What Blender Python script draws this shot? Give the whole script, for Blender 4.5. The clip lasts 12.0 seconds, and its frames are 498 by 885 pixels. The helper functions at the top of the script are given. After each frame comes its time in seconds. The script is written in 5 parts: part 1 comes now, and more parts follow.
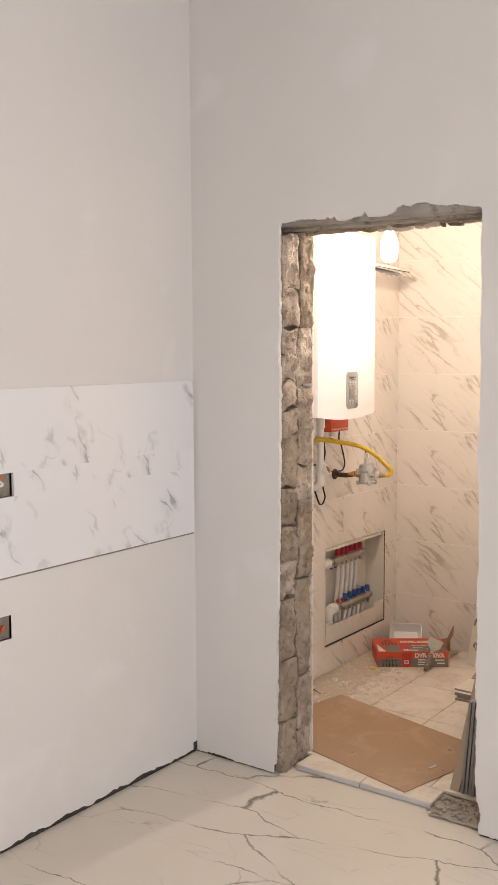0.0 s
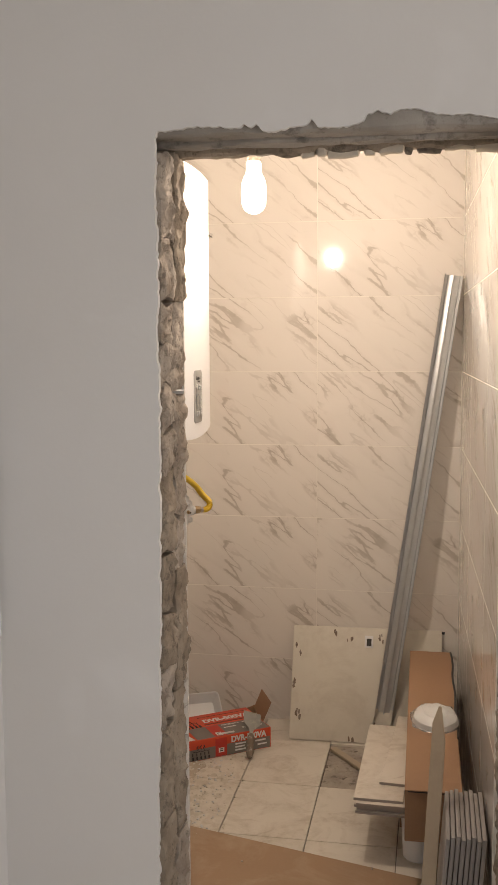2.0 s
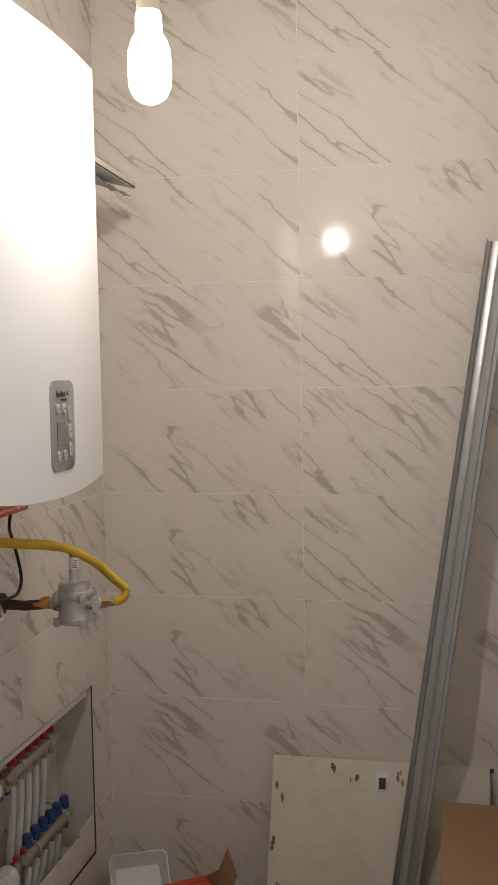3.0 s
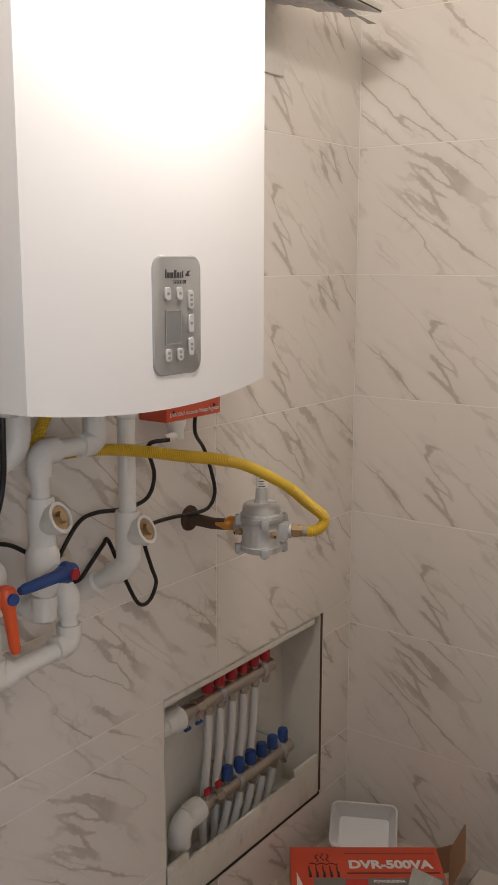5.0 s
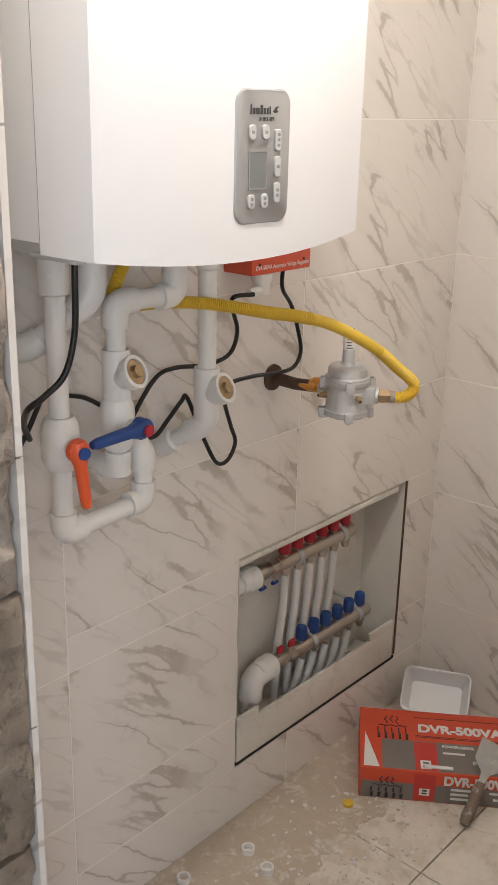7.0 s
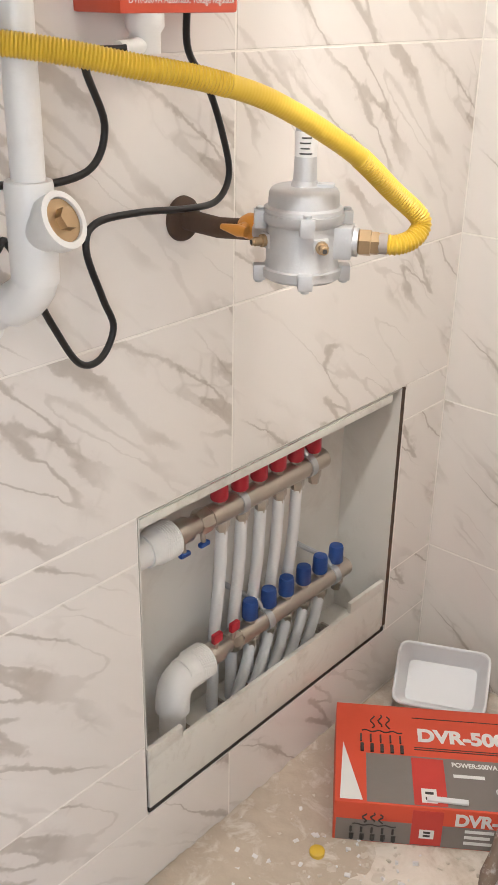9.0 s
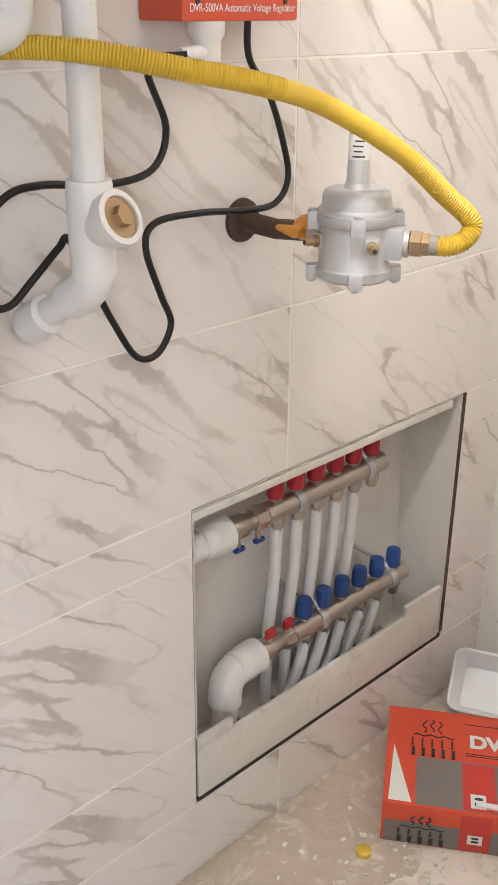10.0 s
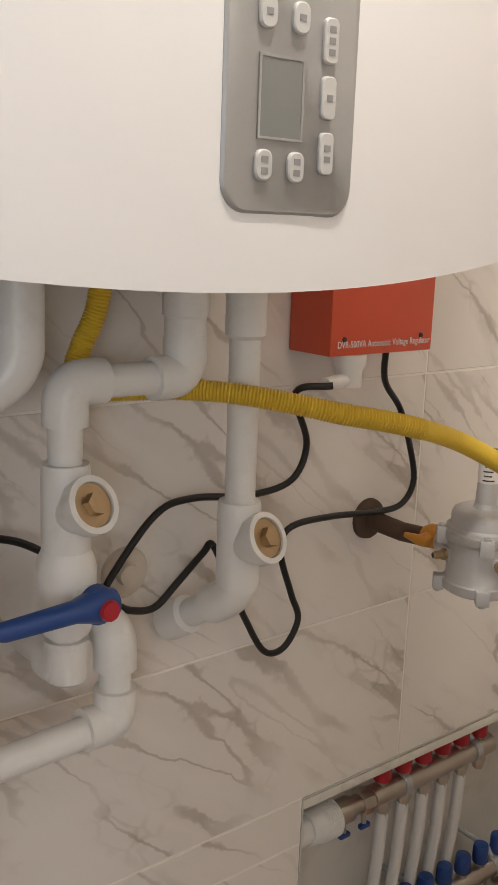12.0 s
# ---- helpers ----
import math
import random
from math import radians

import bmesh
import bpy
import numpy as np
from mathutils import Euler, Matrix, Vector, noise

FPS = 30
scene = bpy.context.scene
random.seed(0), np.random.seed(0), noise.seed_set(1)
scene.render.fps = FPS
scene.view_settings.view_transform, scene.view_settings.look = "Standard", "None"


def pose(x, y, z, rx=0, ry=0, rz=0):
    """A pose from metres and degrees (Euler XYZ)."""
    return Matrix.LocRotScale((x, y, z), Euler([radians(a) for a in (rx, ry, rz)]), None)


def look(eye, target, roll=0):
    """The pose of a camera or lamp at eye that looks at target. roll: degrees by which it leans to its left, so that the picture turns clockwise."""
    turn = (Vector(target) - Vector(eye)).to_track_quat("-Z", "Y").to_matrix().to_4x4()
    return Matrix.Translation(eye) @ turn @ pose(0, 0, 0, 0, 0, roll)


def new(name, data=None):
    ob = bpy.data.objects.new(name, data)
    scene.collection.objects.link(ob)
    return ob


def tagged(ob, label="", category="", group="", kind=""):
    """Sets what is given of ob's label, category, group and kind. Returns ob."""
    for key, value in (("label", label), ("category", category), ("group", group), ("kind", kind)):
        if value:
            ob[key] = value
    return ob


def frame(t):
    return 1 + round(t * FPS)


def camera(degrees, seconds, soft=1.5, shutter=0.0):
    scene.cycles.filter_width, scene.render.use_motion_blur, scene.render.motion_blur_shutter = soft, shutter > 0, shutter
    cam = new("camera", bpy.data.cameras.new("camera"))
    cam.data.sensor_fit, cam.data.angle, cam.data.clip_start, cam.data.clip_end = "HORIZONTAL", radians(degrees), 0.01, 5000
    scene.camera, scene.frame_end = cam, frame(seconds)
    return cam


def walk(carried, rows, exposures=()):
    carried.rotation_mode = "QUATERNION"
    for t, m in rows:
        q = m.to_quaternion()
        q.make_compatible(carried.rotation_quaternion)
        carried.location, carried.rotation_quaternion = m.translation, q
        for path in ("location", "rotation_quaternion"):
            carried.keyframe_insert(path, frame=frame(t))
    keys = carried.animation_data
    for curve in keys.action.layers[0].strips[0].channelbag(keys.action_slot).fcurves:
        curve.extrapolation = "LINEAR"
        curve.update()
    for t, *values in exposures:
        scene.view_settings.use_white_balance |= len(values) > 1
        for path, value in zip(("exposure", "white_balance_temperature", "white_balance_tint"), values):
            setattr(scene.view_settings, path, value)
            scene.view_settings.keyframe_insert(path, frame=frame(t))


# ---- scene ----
cam = camera(28.5, 12.0, 0.85)
PATH = [
    (0, (2.46, -2.982, 1.608), (1.291, -1.371, 1.419), -0.3),
    (0.5, (2.237, -2.865, 1.602), (1.203, -1.163, 1.416), -0.4),
    (1, (1.968, -2.795, 1.599), (1.075, -1.015, 1.415), -0.3),
    (1.5, (1.724, -2.715, 1.591), (0.971, -0.871, 1.41), -0.3),
    (1.9, (1.527, -2.559, 1.564), (0.88, -0.675, 1.385), -0.2),
    (2, (1.054, -2.172, 1.59), (0.686, -0.216, 1.388), -0.3),
    (2.1, (0.849, -1.922, 1.513), (0.671, 0.063, 1.345), -0.1),
    (2.2, (0.705, -1.602, 1.511), (0.665, 0.391, 1.347), -0.0),
    (2.3, (0.721, -1.441, 1.513), (0.688, 0.552, 1.355), 0.1),
    (2.4, (0.796, -1.24, 1.498), (0.75, 0.754, 1.356), -0.0),
    (2.5, (0.957, -1.064, 1.536), (0.735, 0.917, 1.373), -0.9),
    (3, (1.05, -0.917, 1.52), (0.61, 1.029, 1.376), -1.0),
    (3.5, (1.07, -0.749, 1.483), (0.435, 1.142, 1.347), -0.7),
    (3.7, (1.084, -0.668, 1.482), (0.362, 1.191, 1.334), -0.5),
    (5.3, (1.233, -0.329, 1.509), (0.037, 1.219, 1.093), 0.4),
    (5.5, (1.25, -0.313, 1.51), (0.028, 1.205, 1.062), 0.7),
    (6, (1.275, -0.304, 1.511), (0.013, 1.148, 0.965), 0.9),
    (6.5, (1.26, -0.327, 1.516), (-0.004, 1.096, 0.9), 1.1),
    (6.7, (1.24, -0.336, 1.519), (-0.014, 1.088, 0.885), 1.2),
    (8.3, (0.78, 0.286, 1.231), (-0.44, 1.678, 0.472), 0.9),
    (8.5, (0.773, 0.303, 1.243), (-0.418, 1.687, 0.427), 0.8),
    (9, (0.796, 0.315, 1.239), (-0.384, 1.694, 0.398), 1.0),
    (9.5, (0.804, 0.321, 1.246), (-0.396, 1.671, 0.387), 0.8),
    (10, (0.842, 0.312, 1.235), (-0.461, 1.587, 0.413), 0.5),
    (10.5, (0.868, 0.283, 1.229), (-0.492, 1.537, 0.467), 0.4),
    (11, (0.86, 0.268, 1.249), (-0.555, 1.52, 0.615), 0.2),
    (11.5, (0.838, 0.263, 1.353), (-0.591, 1.483, 0.689), 2.3),
    (12, (0.812, 0.259, 1.351), (-0.694, 1.494, 0.916), 2.1),
]
EXPOSURES = [
    (0.0, 0.58, 6450, 16), (1.5, 0.32, 6450, 15), (2.0, 0.08, 6400, 13), (2.3, -0.22, 5900, 9), (2.8, -0.50, 5650, 8),
    (3.6, -0.64, 5600, 9), (5.5, -0.12, 5550, 10), (6.5, 0.08, 5500, 9), (8.5, 1.16, 5150, 7), (9.5, 1.20, 5150, 7),
    (10.5, 0.83, 5150, 7), (11.3, 0.40, 5450, 7), (12.0, 0.03, 5650, 8),
]
walk(cam, [(t, look(eye, target, roll)) for t, eye, target, roll in PATH], EXPOSURES)

# ---- world, sun, lights ----
world = bpy.data.worlds.new("sky")
scene.world = world
world.use_nodes = True
wn = world.node_tree
bg = wn.nodes["Background"]
skytex = wn.nodes.new("ShaderNodeTexSky")
skytex.sky_type = "NISHITA"
skytex.sun_disc = False
skytex.sun_elevation = radians(40)
skytex.sun_rotation = radians(200)
wn.links.new(skytex.outputs[0], bg.inputs[0])
bg.inputs[1].default_value = 0.10


def lamp(name, kind, energy, color, m, size=0.1, size_y=0.0):
    data = bpy.data.lights.new(name, kind)
    data.energy, data.color = energy, color
    if kind == "AREA":
        data.shape, data.size, data.size_y = "RECTANGLE", size, size_y or size
    elif kind == "POINT":
        data.shadow_soft_size = size
    ob = new(name, data)
    ob.matrix_world = m
    return ob


# bulb over the boiler room; added lamp for daylight from an unseen, assumed window
BULB = Vector((0.542, 0.645, 2.03))
lamp("bulb_light", "POINT", 19.5, (1.0, 0.83, 0.645), Matrix.Translation((0.542, 0.645, 2.020)), 0.022)
lamp("assumed_daylight", "AREA", 48.0, (1.0, 0.95, 0.90), look((4.28, -2.6, 1.6), (0.5, -1.6, 1.3)), 1.9, 1.5)


# ---- materials ----
def nodes_of(name):
    m = bpy.data.materials.new(name)
    m.use_nodes = True
    t = m.node_tree
    return m, t, t.nodes["Principled BSDF"]


def add(t, kind, **values):
    n = t.nodes.new(kind)
    for key, v in values.items():
        if key in n.inputs:
            n.inputs[key].default_value = v
    return n


def coords(t, kind="Object"):
    return t.nodes.new("ShaderNodeTexCoord").outputs[kind]


def noise_of(t, vec, scale, detail=4.0, rough=0.55, dist=0.0):
    n = add(t, "ShaderNodeTexNoise", Scale=scale, Detail=detail, Roughness=rough, Distortion=dist)
    t.links.new(vec, n.inputs["Vector"])
    return n.outputs["Fac"]


def ramp_of(t, fac, stops):
    r = t.nodes.new("ShaderNodeValToRGB")
    el = r.color_ramp.elements
    while len(el) < len(stops):
        el.new(0.5)
    for e, (pos, col) in zip(el, stops):
        e.position = pos
        e.color = (*col, 1) if isinstance(col, tuple) else (col, col, col, 1)
    t.links.new(fac, r.inputs[0])
    return r.outputs[0]


def mix_of(t, fac, a, b, blend="MIX"):
    n = t.nodes.new("ShaderNodeMix")
    n.data_type, n.blend_type = "RGBA", blend
    for sock, v in ((n.inputs[0], fac), (n.inputs[6], a), (n.inputs[7], b)):
        if isinstance(v, (int, float)):
            sock.default_value = v
        elif isinstance(v, tuple):
            sock.default_value = (*v, 1)
        else:
            t.links.new(v, sock)
    return n.outputs[2]


def math_of(t, op, a, b=0.0):
    n = t.nodes.new("ShaderNodeMath")
    n.operation = op
    for sock, v in zip(n.inputs, (a, b)):
        if isinstance(v, (int, float)):
            sock.default_value = v
        else:
            t.links.new(v, sock)
    return n.outputs[0]


def bump_of(t, bsdf, height, strength=0.2, dist=0.01):
    b = add(t, "ShaderNodeBump", Strength=strength, Distance=dist)
    t.links.new(height, b.inputs["Height"])
    t.links.new(b.outputs[0], bsdf.inputs["Normal"])


def plain(name, color, rough=0.5, metal=0.0, grain=60.0, var=0.12, bump=0.05, dirt=None, dirt_amount=0.5, dirt_scale=7.0):
    """A surface with fine grain, a broad change of tone and, where given, blotches of dirt."""
    m, t, b = nodes_of(name)
    v = coords(t)
    fine, broad = noise_of(t, v, grain, 3.0), noise_of(t, v, grain / 12, 3.0)
    tone = math_of(t, "ADD", math_of(t, "MULTIPLY", fine, var), math_of(t, "MULTIPLY", broad, var))
    lo = tuple(c * (1 - var) for c in color)
    hi = tuple(min(1, c * (1 + var)) for c in color)
    col = mix_of(t, math_of(t, "DIVIDE", tone, 2 * var) if var else 0.5, lo, hi)
    if dirt:
        d = ramp_of(t, noise_of(t, v, dirt_scale, 6.0, 0.7, 0.5), [(0.52, 0.0), (0.66, 1.0)])
        col = mix_of(t, math_of(t, "MULTIPLY", d, dirt_amount), col, dirt)
    t.links.new(col, b.inputs["Base Color"])
    r = math_of(t, "ADD", math_of(t, "MULTIPLY", broad, 0.16), rough - 0.08)
    t.links.new(r, b.inputs["Roughness"])
    b.inputs["Metallic"].default_value = metal
    if bump:
        bump_of(t, b, fine, bump, 0.004)
    return m


def two_maps(t, vec, turn, scale, shift=None):
    a = add(t, "ShaderNodeMapping", Rotation=(0, 0, turn))
    t.links.new(vec, a.inputs[0])
    out = a.outputs[0]
    c = add(t, "ShaderNodeMapping", Scale=scale)
    t.links.new(out, c.inputs[0])
    out = c.outputs[0]
    if shift is not None:
        s = t.nodes.new("ShaderNodeVectorMath")
        s.operation = "ADD"
        t.links.new(out, s.inputs[0])
        t.links.new(shift, s.inputs[1])
        out = s.outputs[0]
    return out


def random_shift(t, steps, far):
    info = t.nodes.new("ShaderNodeObjectInfo")
    r = math_of(t, "MULTIPLY", math_of(t, "FLOOR", math_of(t, "MULTIPLY", info.outputs["Random"], steps)), far)
    c = t.nodes.new("ShaderNodeCombineXYZ")
    t.links.new(r, c.inputs[0])
    t.links.new(r, c.inputs[1])
    return c.outputs[0], info.outputs["Random"]


def marble(name, base, vein, turn=0.62, scale=(2.0, 7.5, 1.0), width=0.035, cover=0.5, rough=0.08, blots=0.6, dust=None, strength=0.62):
    """Glazed tile whose veins wander along a slant, swell, split into slender loops, fade out and feather into small cells."""
    m, t, b = nodes_of(name)
    v = coords(t)
    shift, _ = random_shift(t, 4, 5.37)
    warp = add(t, "ShaderNodeTexNoise", Scale=9.0, Detail=6.0, Roughness=0.66)
    t.links.new(v, warp.inputs["Vector"])
    off = t.nodes.new("ShaderNodeVectorMath")
    off.operation = "MULTIPLY_ADD"
    t.links.new(warp.outputs["Color"], off.inputs[0])
    off.inputs[1].default_value = (0.034, 0.034, 0.0)
    t.links.new(v, off.inputs[2])
    w = off.outputs[0]
    p = two_maps(t, w, turn, scale, shift)
    uneven = noise_of(t, two_maps(t, w, turn, (9.0, 16.0, 1.0), shift), 1.0, 4.0, 0.62)
    swell = ramp_of(t, uneven, [(0.36, 0.16), (0.52, 0.42), (0.68, 1.6)])

    def strand(far, level, thick):
        """Contours of a stretched noise: (line, soft surroundings)."""
        moved = add(t, "ShaderNodeMapping", Location=(far, -far, far))
        t.links.new(p, moved.inputs[0])
        n = noise_of(t, moved.outputs[0], 1.0, 2.5, 0.5)
        ridge = math_of(t, "ABSOLUTE", math_of(t, "SUBTRACT", n, level))
        line = ramp_of(t, math_of(t, "DIVIDE", ridge, math_of(t, "ADD", swell, 0.02)), [(0.0, 1.0), (thick * 0.45, 0.85), (thick, 0.0)])
        return line, ramp_of(t, ridge, [(0.0, 1.0), (thick * 2.6, 0.0)])

    line1, near1 = strand(0.0, 0.50, width)
    line2, near2 = strand(7.3, 0.53, width * 0.7)
    area1 = ramp_of(t, noise_of(t, two_maps(t, v, turn, (scale[0] * 1.9, scale[1] * 0.45, 1.0), shift), 1.0, 2.0, 0.5, 0.2), [(cover - 0.06, 0.0), (cover + 0.06, 1.0)])
    area2 = ramp_of(t, noise_of(t, two_maps(t, v, turn, (scale[0] * 1.5, scale[1] * 0.5, 2.0), shift), 1.3, 2.0, 0.5, 0.2), [(cover + 0.0, 0.0), (cover + 0.1, 0.8)])
    vor = add(t, "ShaderNodeTexVoronoi", Scale=1.0)
    vor.feature = "DISTANCE_TO_EDGE"
    t.links.new(two_maps(t, w, turn, (20.0, 38.0, 1.0), shift), vor.inputs["Vector"])
    cells = ramp_of(t, vor.outputs["Distance"], [(0.0, 1.0), (0.10, 0.0)])
    spots = ramp_of(t, noise_of(t, two_maps(t, w, turn, (11.0, 22.0, 1.0), shift), 1.0, 5.0, 0.62), [(0.53, 0.0), (0.64, 1.0)])
    where = ramp_of(t, noise_of(t, two_maps(t, v, turn, (5.5, 8.0, 1.0), shift), 1.0, 2.0), [(0.50, 0.0), (0.60, 1.0)])
    feather = math_of(t, "MULTIPLY", math_of(t, "MULTIPLY", math_of(t, "MAXIMUM", cells, spots), where), math_of(t, "MULTIPLY", near1, blots))
    cloud = ramp_of(t, noise_of(t, p, 0.5, 3.0), [(0.35, 0.0), (0.75, 1.0)])
    col = mix_of(t, math_of(t, "MULTIPLY", cloud, 0.4), base, tuple(c * 0.94 for c in base))
    halo = math_of(t, "MULTIPLY", math_of(t, "MULTIPLY", near1, area1), math_of(t, "MULTIPLY", uneven, 0.22))
    col = mix_of(t, halo, col, vein)
    col = mix_of(t, math_of(t, "MULTIPLY", area1, feather), col, vein)
    col = mix_of(t, math_of(t, "MULTIPLY", math_of(t, "MULTIPLY", line2, area2), strength * 0.55), col, vein)
    col = mix_of(t, math_of(t, "MULTIPLY", math_of(t, "MULTIPLY", line1, area1), strength), col, vein)
    if dust:
        here = t.nodes.new("ShaderNodeNewGeometry").outputs["Position"]
        sep = t.nodes.new("ShaderNodeSeparateXYZ")
        t.links.new(here, sep.inputs[0])
        heap = ramp_of(t, sep.outputs[0], [(0.03, 0.34), (0.45, 0.0)])
        d = ramp_of(t, math_of(t, "ADD", noise_of(t, here, 6.0, 8.0, 0.72, 0.8), heap), [(0.45, 0.0), (0.68, 0.9)])
        fine = ramp_of(t, noise_of(t, here, 45.0, 4.0, 0.7), [(0.35, 0.5), (0.7, 1.0)])
        patch = ramp_of(t, noise_of(t, here, 17.0, 6.0, 0.7, 0.6), [(0.48, 0.0), (0.60, 1.0)])
        dirt = mix_of(t, math_of(t, "MULTIPLY", patch, 0.8), dust, (0.70, 0.65, 0.57))
        col = mix_of(t, math_of(t, "MULTIPLY", d, fine), col, dirt)
    t.links.new(col, b.inputs["Base Color"])
    b.inputs["Roughness"].default_value = rough
    b.inputs["Specular IOR Level"].default_value = 0.45
    bump_of(t, b, noise_of(t, v, 5.0, 2.0), 0.02, 0.01)
    return m


M_WALL_TILE = marble("wall_tile_marble", (0.82, 0.775, 0.72), (0.40, 0.345, 0.285), turn=0.68, scale=(1.7, 10.0, 1.0), width=0.036, cover=0.475, blots=0.42, strength=0.60)
M_SPLASH = marble("splashback_marble", (0.82, 0.83, 0.85), (0.33, 0.33, 0.34), turn=0.85, scale=(3.2, 6.5, 1), width=0.040, cover=0.575, rough=0.22, blots=0.6, strength=0.7)
M_FLOOR_TILE = marble("floor_tile_cream", (0.77, 0.71, 0.62), (0.47, 0.39, 0.30), turn=-0.5, scale=(1.8, 5.0, 1), width=0.022, cover=0.56, rough=0.3, blots=0.3, dust=(0.46, 0.38, 0.285))
M_GROUT = plain("grout", (0.86, 0.82, 0.75), 0.8, grain=90)
M_FLOOR_GROUT = plain("floor_grout", (0.20, 0.17, 0.14), 0.9, grain=90)


def plaster_material():
    m, t, b = nodes_of("white_plaster")
    v = coords(t)
    broad, fine = noise_of(t, v, 1.6, 4.0, 0.6), noise_of(t, v, 70.0, 3.0)
    col = mix_of(t, broad, (0.70, 0.685, 0.665), (0.78, 0.77, 0.755))
    patch = ramp_of(t, noise_of(t, v, 3.4, 3.0, 0.5, 0.4), [(0.60, 0.0), (0.72, 1.0)])
    col = mix_of(t, math_of(t, "MULTIPLY", patch, 0.35), col, (0.84, 0.84, 0.84))
    t.links.new(col, b.inputs["Base Color"])
    b.inputs["Roughness"].default_value = 0.85
    bump_of(t, b, math_of(t, "ADD", math_of(t, "MULTIPLY", fine, 0.25), broad), 0.12, 0.01)
    return m


def kitchen_floor_material():
    """Cream polished stone tile with a network of thin angular dark veins."""
    m, t, b = nodes_of("kitchen_floor_marble")
    v = coords(t)
    w = add(t, "ShaderNodeTexNoise", Scale=4.0, Detail=7.0, Roughness=0.62)
    t.links.new(v, w.inputs["Vector"])
    warp = mix_of(t, 0.13, v, w.outputs["Color"], "ADD")
    p = two_maps(t, warp, -0.12, (0.95, 3.3, 1.0))
    vor = add(t, "ShaderNodeTexVoronoi", Scale=1.25)
    vor.feature = "DISTANCE_TO_EDGE"
    t.links.new(p, vor.inputs["Vector"])
    vor2 = add(t, "ShaderNodeTexVoronoi", Scale=3.1)
    vor2.feature = "DISTANCE_TO_EDGE"
    t.links.new(p, vor2.inputs["Vector"])
    m1 = ramp_of(t, noise_of(t, v, 2.4, 3.0), [(0.44, 0.0), (0.56, 1.0)])
    l1 = ramp_of(t, vor.outputs["Distance"], [(0.0, 1.0), (0.004, 0.8), (0.011, 0.0)])
    l2 = ramp_of(t, vor2.outputs["Distance"], [(0.0, 1.0), (0.014, 0.0)])
    m2 = ramp_of(t, noise_of(t, v, 4.3, 2.0), [(0.50, 0.0), (0.66, 1.0)])
    base = mix_of(t, noise_of(t, v, 1.8, 4.0), (0.62, 0.57, 0.485), (0.73, 0.685, 0.61))
    thin = math_of(t, "MULTIPLY", math_of(t, "MULTIPLY", l2, m2), 0.65)
    thick = math_of(t, "MULTIPLY", l1, math_of(t, "ADD", math_of(t, "MULTIPLY", m1, 0.85), 0.10))
    col = mix_of(t, thin, base, (0.33, 0.29, 0.24))
    col = mix_of(t, thick, col, (0.13, 0.11, 0.085))
    t.links.new(col, b.inputs["Base Color"])
    b.inputs["Roughness"].default_value = 0.28
    return m


def masonry(name, a, c, scale=28.0, strength=1.0):
    m, t, b = nodes_of(name)
    v = coords(t)
    n1, n2 = noise_of(t, v, scale, 8.0, 0.7), noise_of(t, v, scale / 5, 4.0, 0.6)
    col = mix_of(t, ramp_of(t, n2, [(0.35, 0.0), (0.65, 1.0)]), a, c)
    pits = ramp_of(t, n1, [(0.36, 1.0), (0.47, 0.0)])
    col = mix_of(t, math_of(t, "MULTIPLY", pits, 0.6), col, tuple(x * 0.35 for x in a))
    t.links.new(col, b.inputs["Base Color"])
    b.inputs["Roughness"].default_value = 0.95
    bump_of(t, b, n1, strength, 0.012)
    return m


M_PLASTER = plaster_material()
M_KITCHEN_FLOOR = kitchen_floor_material()
M_BRICK = masonry("rough_block", (0.33, 0.27, 0.215), (0.60, 0.53, 0.45), 44.0)
M_JAMB = masonry("brown_mortar", (0.25, 0.20, 0.15), (0.44, 0.37, 0.29), 38.0)
M_MORTAR = masonry("mortar", (0.20, 0.17, 0.14), (0.33, 0.29, 0.24), 22.0)
M_CONCRETE = masonry("lintel_concrete", (0.27, 0.245, 0.215), (0.42, 0.39, 0.35), 18.0, 0.6)
M_DRIED = plain("dried_plaster", (0.62, 0.56, 0.47), 0.9, grain=90, var=0.12, bump=0.1)
# dirt in the kitchen gaps, and painted shade under the cabinet's lip
M_DIRT_SHADE = plain("black_dirt_and_gap_shade", (0.045, 0.040, 0.036), 0.95, grain=60, var=0.3, bump=0.3)
M_RUBBLE = masonry("rubble", (0.33, 0.285, 0.24), (0.52, 0.47, 0.40), 40.0, 0.6)
M_BED = plain("threshold_mortar", (0.40, 0.36, 0.31), 0.95, grain=70, var=0.25, bump=0.5, dirt=(0.26, 0.22, 0.18), dirt_amount=0.3, dirt_scale=30)
M_SMEAR = plain("dusty_mortar", (0.50, 0.425, 0.33), 0.95, grain=70, var=0.16, bump=0.3, dirt=(0.74, 0.70, 0.63), dirt_amount=0.75, dirt_scale=20)
M_CEIL = plain("ceiling_paint", (0.80, 0.79, 0.77), 0.9, grain=40)
M_BOILER = plain("white_enamel", (0.77, 0.77, 0.775), 0.46, grain=8, var=0.015, bump=0.0)
M_BOILER_SIDE = plain("white_enamel_side", (0.78, 0.78, 0.78), 0.4, grain=8, var=0.015, bump=0.0)
M_PANEL = plain("silver_plastic", (0.36, 0.36, 0.355), 0.38, 0.35, grain=200, var=0.05, bump=0.02)
M_BUTTON = plain("button_plastic", (0.52, 0.52, 0.51), 0.4, grain=60, var=0.03)
M_SCREEN = plain("lcd_screen", (0.20, 0.21, 0.205), 0.12, grain=20, var=0.08, bump=0)
M_DARK = plain("dark_plastic_and_opening", (0.035, 0.035, 0.037), 0.45, grain=50)
